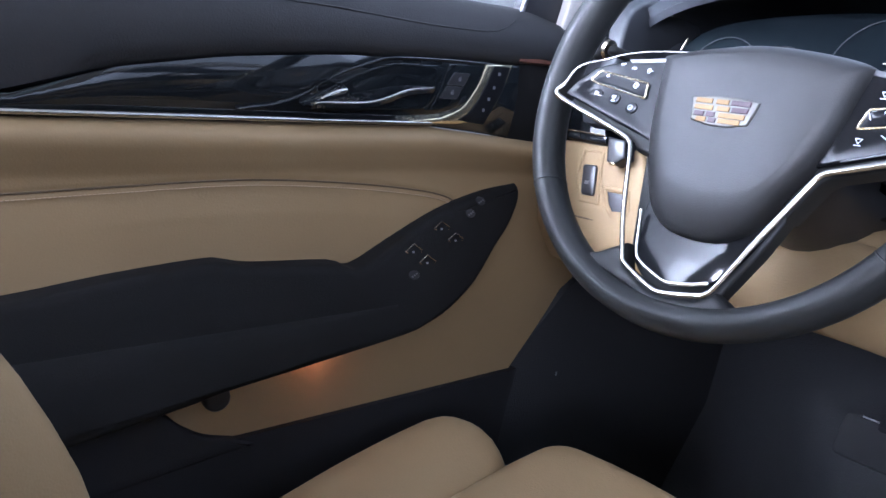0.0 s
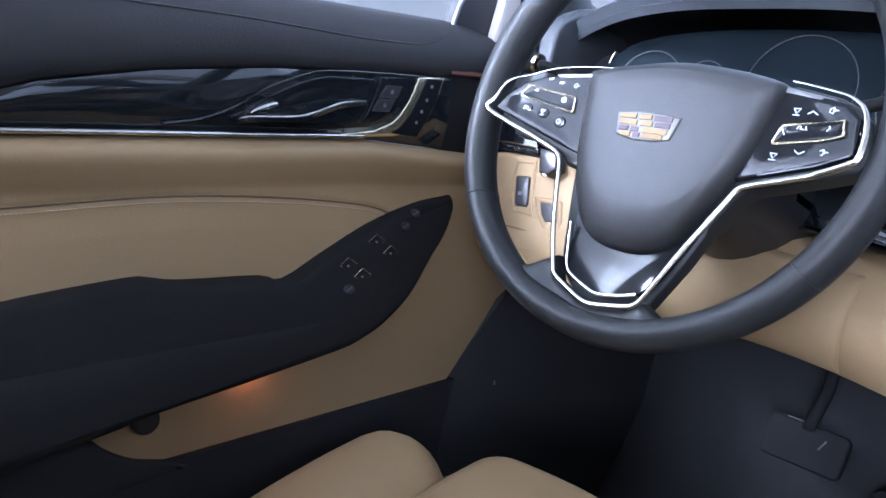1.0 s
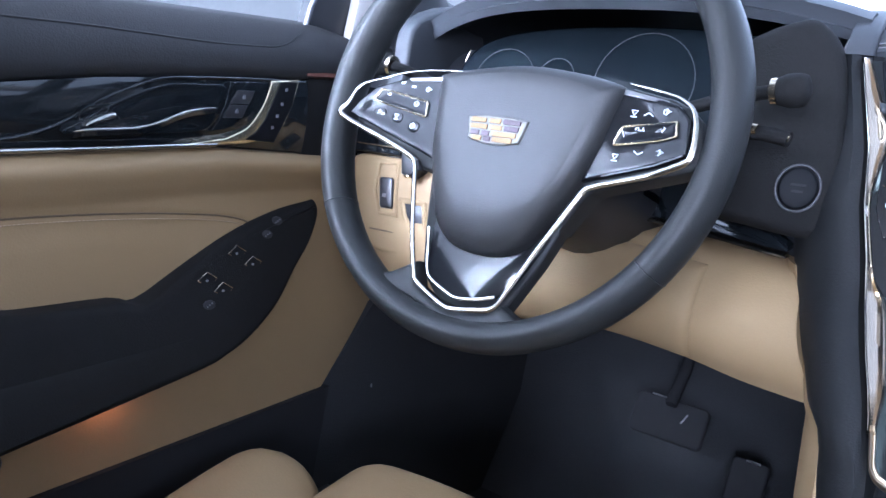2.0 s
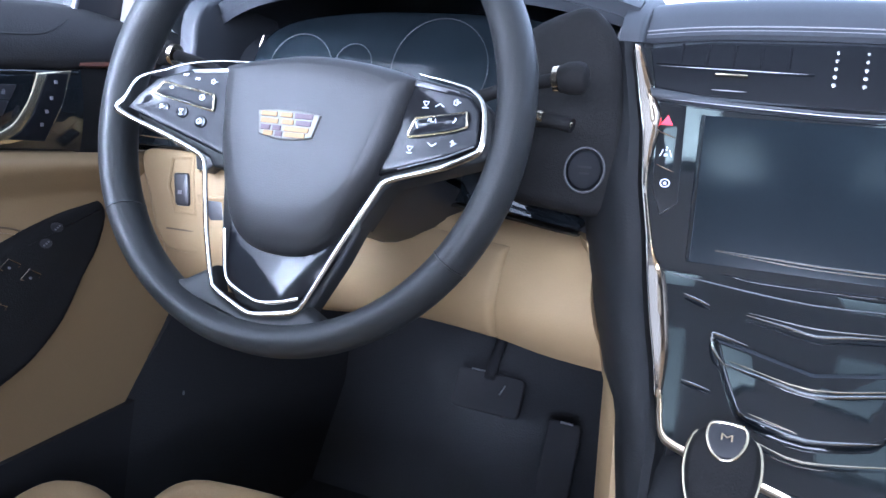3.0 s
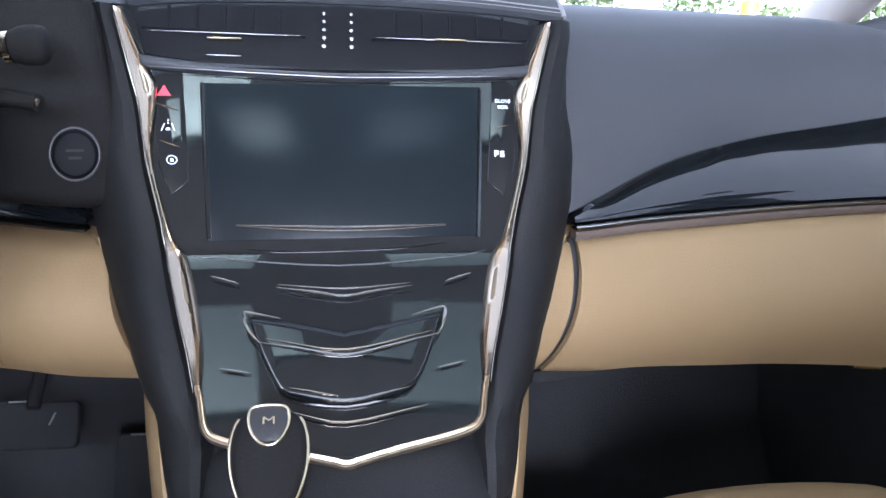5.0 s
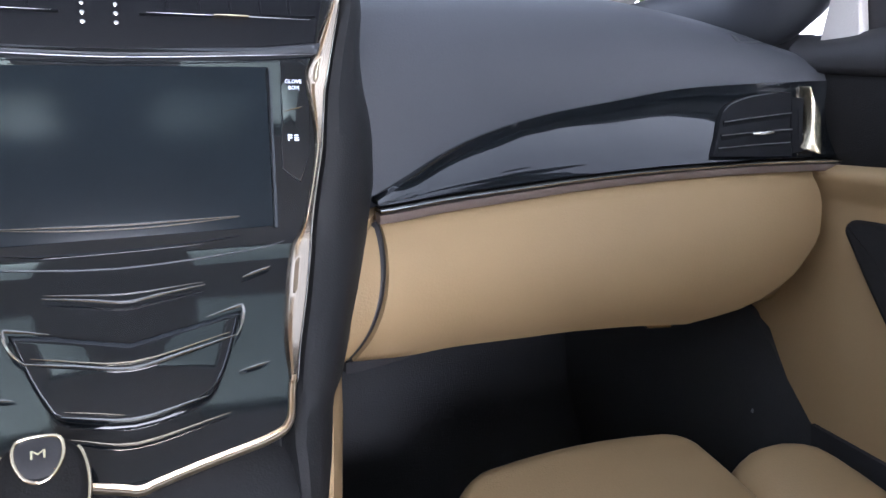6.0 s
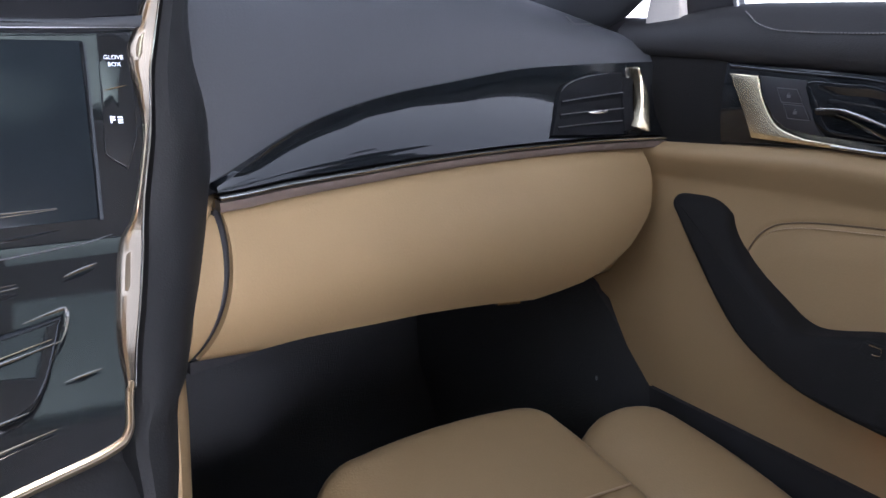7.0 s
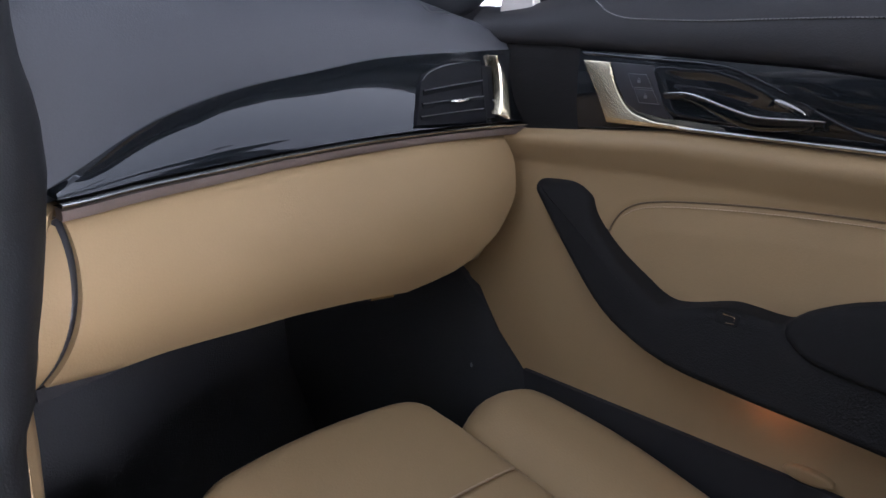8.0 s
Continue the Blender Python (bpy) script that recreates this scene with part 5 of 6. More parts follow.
def door(s, name, label, driver):
    d = thing(name, label, "car door", group="front doors", at=(s * 0.70, -0.4, 0.25))
    dm = lambda x: (lambda y, z, n=0.0: Vector((s * (x - n), y, z)))
    ys = lambda z: [-1.15, -1.0] + spread(-0.9, -0.21, 26) + spread(-0.205, -0.065, 46) + spread(-0.055, front_y(z, s), 8)
    # beige leather skin, with a rolled top and a sewn insert
    sewn = [(-1.2, 0.722), (-1.0, 0.7222), (-0.8, 0.7228), (-0.66, 0.7238), (-0.554, 0.7260), (-0.475, 0.7292), (-0.36, 0.7325), (-0.25, 0.7265), (-0.17, 0.7175), (-0.135, 0.711), (-0.116, 0.704), (-0.103, 0.693), (-0.095, 0.677), (-0.091, 0.655), (-0.090, 0.58), (-0.090, 0.40)]
    line = [Vector((p[0], p[1], 0)) for p in spline([(a, b, 0) for a, b in sewn], 6)]

    def seam_gap(y, z):
        """Distance from the seam, positive on the insert."""
        p, best = Vector((y, z, 0)), 9.0
        for a, b in zip(line, line[1:]):
            ab = b - a
            t = max(0.0, min(1.0, (p - a).dot(ab) / ab.dot(ab)))
            off = p - a - ab * t
            if off.length < abs(best):
                best = math.copysign(off.length, -ab.x * off.y + ab.y * off.x)
        return best
    zs2 = spread(0.497, 0.783, 150)
    grid = []
    for z in zs2:
        row = []
        low = soft1(z, [(0.497, 0.660), (0.56, 0.668), (0.62, 0.680), (0.70, 0.690), (0.735, 0.691), (0.752, 0.684), (0.766, 0.6785), (0.775, 0.680), (0.783, 0.690)])
        for y in ys(z):
            base = low
            if 0.60 < z < 0.745 and y < -0.07:
                gap = seam_gap(y, z)
                fade = min(1.0, (z - 0.60) / 0.03)
                base += fade * (0.0012 * math.exp(-((gap) / 0.0022) ** 2) - 0.0022 * max(0.0, min(1.0, gap / 0.03)))
            row.append((s * base, y, z + line_drop(y) * max(0.0, (z - 0.70) / 0.083)))
        grid.append(row)
    slab("panel", grid, (s * 0.02, 0, 0), M_BEIGE, d, "beige leather door panel", angle=60)
    tube("seam_line", [(s * (soft1(p.y, [(0.62, 0.680), (0.70, 0.690), (0.735, 0.691), (0.752, 0.684)]) + 0.0001), p.x, p.y) for p in line if 0.65 < p.y and p.x > -1.1], 0.0009, M_SEAMLINE, d, "sewn seam of the insert", sides=6)
    seam = [Vector((s * 0.6893, p.x - 0.0015, p.y - 0.0048)) for p in line if 0.66 < p.y and p.x > -1.1]
    stitches("seam_thread", seam, 0.0036, M_THREAD, d, (-s, 0, 0), "tan stitching along the insert", r=0.0005, length=0.75)
    # lower carpeted pocket part
    slab("lower_panel", [[(s * (0.654 + 0.010 * f), y, z) for y in [-1.15] + spread(-0.9, -0.02 - 0.15 * (0.499 - z), 14)] for f, z in ((0, 0.499), (0.2, 0.46), (0.5, 0.36), (1, 0.22))], (s * 0.03, 0, 0), M_LOWER, d, "dark lower door panel")
    block("map_pocket", [(-1.1, 0.56)] + [tuple(p) for p in spline([(-0.475, 0.549), (-0.447, 0.538), (-0.430, 0.522), (-0.408, 0.508), (-0.380, 0.499), (-0.36, 0.490)], 4)] + [(-1.1, 0.42)], dm(0.652), 0.03, M_LOWER, d, "black map pocket", edge=0.004)
    # gloss band with a swept rear end, and plain leather ahead of it
    top = [(-1.15, 0.793), (-0.60, 0.795), (-0.544, 0.801), (-0.473, 0.824), (-0.382, 0.839), (-0.272, 0.849), (-0.15, 0.853), (-0.040, 0.855)]
    band = [[(s * (0.694 - 0.005 * math.sin(math.pi * f) - 0.007 * f), y, 0.784 + line_drop(y) + (curve1(y, top) - 0.784 - line_drop(y)) * f) for f in (0, 0.15, 0.35, 0.6, 0.85, 1)] for y in [-1.15, -0.9, -0.7] + spread(-0.6, -0.040, 30)]
    slab("gloss_band", band, (s * 0.03, 0, 0), M_GLOSS, d, "piano black door trim")
    slab("front_inlay", [[(s * (0.694 - 0.004 * f * (1 - f) * 4), y, 0.783 + line_drop(y) + (0.075 - line_drop(y)) * f) for f in (0, 0.3, 0.7, 1)] for y in (-0.041, -0.02, 0.0, 0.03, 0.075)], (s * 0.03, 0, 0), M_DARK, d, "plain dark leather inlay")
    if driver:
        slab("wood_edge", [[(s * (0.690 - d_), y, z) for d_, z in ((0.0, 0.8575), (0.004, 0.8600), (0.004, 0.8670), (0.0, 0.8690))] for y in spread(-0.041, 0.06, 4)], (s * 0.01, 0, 0), M_BROWN, d, "narrow red-brown edge above the inlay")
    # chrome line that widens and turns up at its front end
    if driver:
        outer = [(-0.0528, 0.8553), (-0.0631, 0.8260), (-0.0791, 0.8010), (-0.0960, 0.7930), (-0.1250, 0.7885)]
        inner = [(-0.1489, 0.7945), (-0.1229, 0.8045), (-0.1087, 0.8189), (-0.0986, 0.8343), (-0.0913, 0.8526)]
    else:
        outer = [(-0.0455, 0.8455), (-0.0617, 0.8182), (-0.0720, 0.8000), (-0.0795, 0.7855)]
        inner = [(-0.1338, 0.7917), (-0.1122, 0.7968), (-0.0988, 0.8051), (-0.0845, 0.8256), (-0.0772, 0.8452)]
    shape = [tuple(p) for p in spline(outer, 3)] + [(-0.20, 0.7865)] + [(-0.20, 0.7895)] + [tuple(p) for p in spline(inner, 3)]
    block("front_chrome", shape, dm(0.684), 0.008, M_PLATECHROME, d, "wide satin chrome upturn", edge=0.0015)
    tube("chrome_line", [(s * 0.686, y, 0.788) for y in spread(-1.14, -0.16, 20)], 0.0026, M_BRIGHT, d, "thin chrome line", sides=8)
    # handle recess with its lever
    ky, kz = (-0.022, 0.003) if driver else (0.0, 0.0)
    rec = [(p[0] + ky, p[1] + kz) for p in spline([(-0.1274, 0.8420), (-0.1348, 0.8218), (-0.1432, 0.8044), (-0.1608, 0.7985), (-0.22, 0.7970), (-0.288, 0.7985), (-0.2750, 0.8080), (-0.2558, 0.8185), (-0.2258, 0.8325), (-0.1899, 0.8425), (-0.155, 0.8435)], 4, True)]
    tube("top_line", spline([(s * 0.687, y, z) for y, z in ((-0.044, 0.8525), (-0.10 + ky * 0.5, 0.8505 + kz), (-0.16 + ky, 0.8492 + kz), (-0.195 + ky, 0.8470 + kz), (-0.2182 + ky, 0.8407 + kz), (-0.2573 + ky, 0.8255 + kz), (-0.285 + ky, 0.8120), (-0.315 + ky, 0.8010), (-0.35 + ky, 0.7955))], 5), 0.0020, M_GLOSS, d, "raised gloss edge", sides=8)
    block("handle_bowl", rec, dm(0.6842), 0.012, M_GLOSS, d, "dark glossy handle recess", edge=0.0008, dome=-0.0020)
    block("key_plate", [(y + ky * 0.75, z + kz * 2) for y, z in ((-0.0785, 0.8450), (-0.0860, 0.8256), (-0.1000, 0.8060), (-0.1140, 0.7985), (-0.1500, 0.7955), (-0.1420, 0.8044), (-0.1335, 0.8218), (-0.1265, 0.8440))], dm(0.6848), 0.01, M_GLOSS if driver else M_SATIN, d, "dark plate round the lock keys", edge=0.001)
    if driver:
        way = [(-0.3061, 0.8019), (-0.2957, 0.8038), (-0.2530, 0.8055), (-0.2275, 0.8114), (-0.2011, 0.8197), (-0.1659, 0.8237)]
    else:
        way = [(-0.2900, 0.8070), (-0.2767, 0.8066), (-0.2385, 0.8054), (-0.2142, 0.8098), (-0.1882, 0.8168), (-0.1668, 0.8203), (-0.1437, 0.8186)]
    lever = spline([(s * (0.680 - 0.008 * math.sin(math.pi * i / (len(way) - 1))), y, z) for i, (y, z) in enumerate(way)], 5)
    grip = slab("lever", [[p + Vector((s * 0.004, 0, 0.0012)), p + Vector((0, 0, 0.0020)), p + Vector((-s * 0.004, 0, 0.0004)), p + Vector((-s * 0.003, 0, -0.003)), p + Vector((s * 0.004, 0, -0.003 - (0.003 if driver else 0.008) * math.sin(math.pi * i / (len(lever) - 1))))] for i, p in enumerate(lever)], (s * 0.002, 0, -0.001), M_GLOSS, d, "curved inside door handle")
    tube("lever_edge", [p + Vector((-s * 0.002, 0, 0.0015)) for p in lever], 0.0015, M_BRIGHT, grip, "chrome upper edge", sides=8, taper=True)
    py, pz = (-0.021, -0.004) if driver else (0.0, 0.0)
    pull = block("lever_pivot", [(p[0] + py, p[1] + pz) for p in spline([(-0.2725, 0.8112), (-0.2580, 0.8150), (-0.2480, 0.8185), (-0.2455, 0.8215), (-0.2490, 0.8235), (-0.2600, 0.8205), (-0.2715, 0.8150)], 4, True)], dm(0.678), 0.01, M_BRIGHT, d, "bright handle pivot", edge=0.002)
    tube("pivot_ring", [(s * 0.6815, -0.259 + py + 0.0185 * math.cos(a), 0.8165 + pz + 0.0115 * math.sin(a) - 0.35 * 0.0185 * math.cos(a) * 0.5) for a in spread(0.2, math.pi * 1.1, 14)], 0.0010, M_GLOSS, d, "dark rim round the pivot", sides=6)
    # lock keys
    for k in range(2):
        y0, z0 = (-0.1275, 0.8350) if driver else (-0.1121, 0.8288)
        y, z = y0 - 0.0088 * k, z0 - 0.0142 * k
        lock = block("lock_key", [(y + 0.0135, z + 0.0062), (y + 0.0125, z + 0.0068), (y - 0.0070, z + 0.0068), (y - 0.0085, z + 0.0060), (y - 0.0165, z - 0.0055), (y - 0.0155, z - 0.0064), (y + 0.0055, z - 0.0066), (y + 0.0070, z - 0.0058)], dm(0.6835), 0.006, M_SATIN, d, "lock key", edge=0.0004)
        tube("key_edge", [(s * 0.6834, y + a, z + b) for a, b in ((0.0125, 0.0064), (-0.0075, 0.0064), (-0.0155, -0.0060), (0.0060, -0.0062))], 0.0004, M_STEEL if not driver else M_BLACK, lock, closed=True, sides=6)
        block("lock_mark", rect(y - 0.0022, z - 0.0018, y + 0.0012, z + 0.0010), dm(0.6827), 0.001, M_STEEL, lock, edge=0.0002, steps=1)
        tube("lock_shackle", [(s * 0.6826, y - 0.0005 + 0.0011 * math.cos(a), z + 0.0010 + 0.0016 * math.sin(a)) for a in spread(0, math.pi, 6)], 0.0003, M_STEEL, lock, sides=5)
    if driver:
        strip = block("memory_keys", [(-0.0575, 0.8520), (-0.0805, 0.8520), (-0.0905, 0.8320), (-0.1005, 0.8130), (-0.1130, 0.7995), (-0.1260, 0.7925), (-0.0890, 0.7885), (-0.0800, 0.8020), (-0.0650, 0.8260)], dm(0.6825), 0.004, M_VENT, d, "black strip of memory keys", edge=0.001)
        for y, z in ((-0.0732, 0.8440), (-0.0790, 0.8290), (-0.0852, 0.8165), (-0.0915, 0.8045)):
            block("memory_mark", rect(y - 0.0016, z - 0.0016, y + 0.0016, z + 0.0016), dm(0.6818), 0.001, M_STEEL, strip, edge=0.0002, steps=1)
    # upper pad up to the window
    pad = []
    for y in [-1.15, -0.95] + spread(-0.85, 0.11, 32):
        t = curve1(y, top) if y < -0.04 else 0.857
        t = max(t, 0.796)
        h = (0.918 if driver else 0.913) - 0.016 * max(0.0, min(1.0, (y + 0.02) / 0.09))
        pad.append([(s * 0.698, y, t), (s * 0.688, y, t + 0.003), (s * 0.684, y, t + (h - t) * 0.2), (s * 0.683, y, t + (h - t) * 0.45), (s * 0.688, y, t + (h - t) * 0.7), (s * 0.699, y, t + (h - t) * 0.92), (s * 0.712, y, h), (s * 0.735, y, h + 0.002)])
    slab("upper_pad", pad, (s * 0.02, 0, -0.004), M_DOORPAD, d, "dark leather upper door pad", angle=60)
    def pad_x(y, z):
        t = max(curve1(y, top) if y < -0.04 else 0.857, 0.796)
        h = (0.918 if driver else 0.913) - 0.016 * max(0.0, min(1.0, (y + 0.02) / 0.09))
        return curve1((z - t) / (h - t), [(0, 0.698), (0.05, 0.688), (0.2, 0.684), (0.45, 0.683), (0.7, 0.688), (0.92, 0.699), (1, 0.712)])
    welt = spline([(y, z, 0) for y, z in ((-0.048, 0.904), (-0.057, 0.899), (-0.069, 0.8925), (-0.086, 0.888), (-0.11, 0.8865), (-0.17, 0.8862), (-0.245, 0.889), (-0.31, 0.891), (-0.50, 0.892), (-0.75, 0.892), (-1.0, 0.892))], 6)
    tube("pad_welt", [(s * (pad_x(p.x, p.y) - 0.0002), p.x, p.y) for p in welt], 0.0010, M_DOORPAD, d, "sewn welt on the upper pad", sides=6)
    if not driver:
        stitches("welt_thread", [(s * (pad_x(p.x, p.y) - 0.0014), p.x, p.y) for p in welt], 0.0034, M_GREYTHREAD_GLINT, d, (-s, 0, 0.6), "pale stitches on the upper pad", r=0.0006, length=0.7)
    # armrest and switches
    # the armrest leans in: its upper edge lies on the skin
    am = lambda y, z, n=0.0: Vector((s * (0.632 + 0.45 * (z - 0.60) - n), y, z))
    if driver:
        arm = [(-1.1000, 0.6345), (-0.7000, 0.6425), (-0.5620, 0.6505), (-0.4840, 0.6595), (-0.4050, 0.6655), (-0.3850, 0.6635), (-0.3590, 0.6585), (-0.2790, 0.6535), (-0.2540, 0.6475), (-0.2090, 0.6675), (-0.1600, 0.6895), (-0.1180, 0.7035), (-0.0730, 0.7145), (-0.0350, 0.7195), (-0.0210, 0.7200), (-0.0210, 0.7040), (-0.0450, 0.6760), (-0.0730, 0.6540), (-0.1110, 0.6220), (-0.1530, 0.5990), (-0.1860, 0.5880), (-0.2160, 0.5820), (-0.3200, 0.5720), (-0.4080, 0.5640), (-0.4510, 0.5580), (-0.6000, 0.5450), (-1.1000, 0.5300)]
    else:
        arm = [(-1.1000, 0.6845), (-0.6000, 0.6825), (-0.4500, 0.6785), (-0.3600, 0.6625), (-0.3133, 0.6475), (-0.2900, 0.6370), (-0.2544, 0.6381), (-0.2351, 0.6368), (-0.2050, 0.6275), (-0.1842, 0.6236), (-0.1680, 0.6275), (-0.1530, 0.6356), (-0.1204, 0.6540), (-0.0970, 0.6700), (-0.0810, 0.6850), (-0.0734, 0.6965), (-0.0675, 0.7068), (-0.0453, 0.7173), (-0.0163, 0.7167), (0.0000, 0.7135), (0.0014, 0.7029), (-0.0130, 0.6900), (-0.0547, 0.6552), (-0.1085, 0.6140), (-0.1493, 0.5927), (-0.2027, 0.5771), (-0.2672, 0.5717), (-0.3429, 0.5686), (-0.4500, 0.5630), (-0.6000, 0.5550), (-1.1000, 0.5400)]
    glow = plane((s * 0.652, -0.294, 0.5655), (0, 1, 0), (s, 0, 0), (0, 0, -1))
    block("courtesy_lamp", rect(-0.012, -0.003, 0.012, 0.003, 0.002), glow, 0.004, M_AMBER, d, "small amber courtesy lamp under the armrest", edge=0.0008)
    rest = block("armrest", [tuple(p) for p in spline(arm, 3, True)], am, 0.05, M_DARK, d, "dark leather armrest and grip", edge=0.008, steps=5)
    if driver:
        slab("pull_cup", [[am(y, 0.590 + (y + 0.22) * 0.09 * (1 - f) + 0.022 * f, 0.007 * min(1.0, (-0.22 - y) / 0.15) * (f < 0.9) + 0.0005) for f in (0, 0.5, 0.85, 1)] for y in spread(-1.0, -0.22, 24)], (s * 0.02, 0, 0), M_DARK, d, "dark lower ledge of the armrest")
        for y, z in ((-0.1463, 0.6806), (-0.1302, 0.6680), (-0.1884, 0.6610), (-0.1733, 0.6492)):
            keyp = block("window_switch", [(y + 0.0105, z - 0.001), (y + 0.001, z + 0.006), (y - 0.012, z - 0.001), (y - 0.003, z - 0.008)], lambda a, b, n=0.0: am(a, b, n - 0.0004), 0.006, M_BLACK, rest, "window switch", edge=0.0006)
            tube("switch_edge", [am(y + a, z + b, 0.0003) for a, b in ((0.0075, -0.0035), (0.0105, -0.0012), (0.001, 0.0055), (-0.011, -0.0008), (-0.0085, -0.0028))], 0.0006, M_CHROME, keyp, sides=6)
            block("switch_dot", oval(y - 0.001, z - 0.002, 0.0016, 0.0012, 8), lambda a, b, n=0.0: am(a, b, n + 0.0004), 0.001, M_STEEL, keyp, edge=0.0002, steps=1)
        for y, z in ((-0.085, 0.7039), (-0.103, 0.692), (-0.1936, 0.6374)):
            small = block("small_switch", oval(y, z, 0.007, 0.0045, 12), lambda a, b, n=0.0: am(a, b, n + 0.0006), 0.005, M_BLACK, rest, edge=0.001)
            for k in range(3):
                block("small_mark", oval(y - 0.003 + 0.003 * k, z + 0.0012 * (k - 1), 0.0011, 0.0008, 8), lambda a, b, n=0.0: am(a, b, n + 0.0012), 0.001, M_STEEL, small, edge=0.0002, steps=1)
        block("bump_stop", oval(-0.397, 0.541, 0.0125, 0.0125, 20), dm(0.655), 0.014, M_BLACK, d, "round black plug in the lower panel", edge=0.004)
    else:
        block("armrest_pad", [tuple(p) for p in spline([(-1.0, 0.705), (-0.60, 0.698), (-0.45, 0.690), (-0.36, 0.672), (-0.315, 0.655), (-0.297, 0.640), (-0.308, 0.624), (-0.36, 0.612), (-0.60, 0.603), (-1.0, 0.60)], 3, True)], lambda a, b, n=0.0: am(a, b, n + 0.007), 0.02, M_DARK, d, "padded rear part of the armrest", edge=0.007, steps=4)
        block("bump_stop", oval(-0.333, 0.506, 0.022, 0.007, 20), dm(0.6545), 0.012, M_BEIGE, d, "pale plug in the lower panel", edge=0.003)
        keyp = block("window_switch", rect(-0.258, 0.6255, -0.236, 0.6360, 0.003), lambda a, b, n=0.0: am(a, b, n + 0.0003), 0.006, M_DARK, rest, "window switch", edge=0.001)
        tube("switch_edge", [am(-0.242, 0.6345, 0.001), am(-0.253, 0.6340, 0.001), am(-0.254, 0.6285, 0.001), am(-0.247, 0.6280, 0.001)], 0.0004, M_CHROME, keyp, sides=6)
    return d


door(-1, "driver_door", "beige leather driver door with black armrest and window switches", True)
door(1, "passenger_door", "beige leather passenger door with curved black pull", False)
for s in (-1, 1):
    kick = [[(s * 0.664, front_y(z, s) + f * (0.5 - front_y(z, s)), z) for f in (0.004, 0.1, 0.4, 1)] for z in (0.2, 0.3, 0.4, 0.45, 0.497, 0.53, 0.56, 0.580)] + [[(s * 0.664, front_y(0.58, s) + g + f * (0.5 - front_y(0.58, s) - g), z) for f in (0.004, 0.1, 0.4, 1)] for g, z in ((0.006, 0.586), (0.014, 0.590), (0.026, 0.593))]
    kp = tagged(slab("kick_panel", kick, (s * 0.02, 0, 0), M_CARPET), "dark carpeted footwell side", "trim panel", kind="structure")
    block("trim_clip", oval(0.067, 0.471, 0.0022, 0.0034, 10), lambda a, b, n=0.0, s=s: Vector((s * (0.6635 - n), a, b)), 0.003, M_STEEL, kp, "small bright clip", edge=0.001)
    tagged(box("sill", (s * 0.60 if s > 0 else -0.70, -1.15, FLOOR), (0.70 if s > 0 else -0.60, 0.0, 0.36), M_BLACK), "black door sill trim", "sill", kind="structure")


for s in (-1, 1):
    sail = block("sail_panel", [(-0.030, 0.880), (0.060, 0.872), (0.110, 1.02), (0.06, 1.03), (-0.010, 0.96)], lambda a, b, n=0.0, s=s: Vector((s * (0.712 - n - 0.25 * max(0.0, b - 0.93)), a, b)), 0.02, M_BLACK, None, edge=0.004)
    structure(sail, "dark triangle trim at the mirror", "trim panel")
    edge = tube("window_seal", [(s * 0.708, -0.032, 0.895), (s * 0.706, -0.020, 0.935), (s * 0.700, -0.008, 0.965), (s * 0.69, 0.05, 1.03)], 0.003, M_STEEL, None)
    structure(edge, "bright metal edge of the side window", "trim")
    foot = tube("pillar_foot", spline([(s * 0.700, 0.52, 0.88), (s * 0.705, 0.30, 0.91), (s * 0.705, 0.17, 0.93), (s * 0.69, 0.10, 0.99), (s * 0.66, 0.02, 1.09), (s * 0.60, -0.14, 1.19)], 6), 0.052, M_PAD, None, sides=14, flat=0.9)
    structure(foot, "dark foot of the windscreen pillar", "trim panel")
    trim_ = block("pillar_trim", [(0.030, 0.885), (0.085, 0.872), (0.060, 0.99), (0.045, 1.0)], lambda a, b, n=0.0, s=s: Vector((s * (0.698 - n - 0.2 * max(0.0, b - 0.93)), a, b)), 0.012, M_HEAD, None, edge=0.004)
    structure(trim_, "pale grey pillar trim wedge", "trim panel")

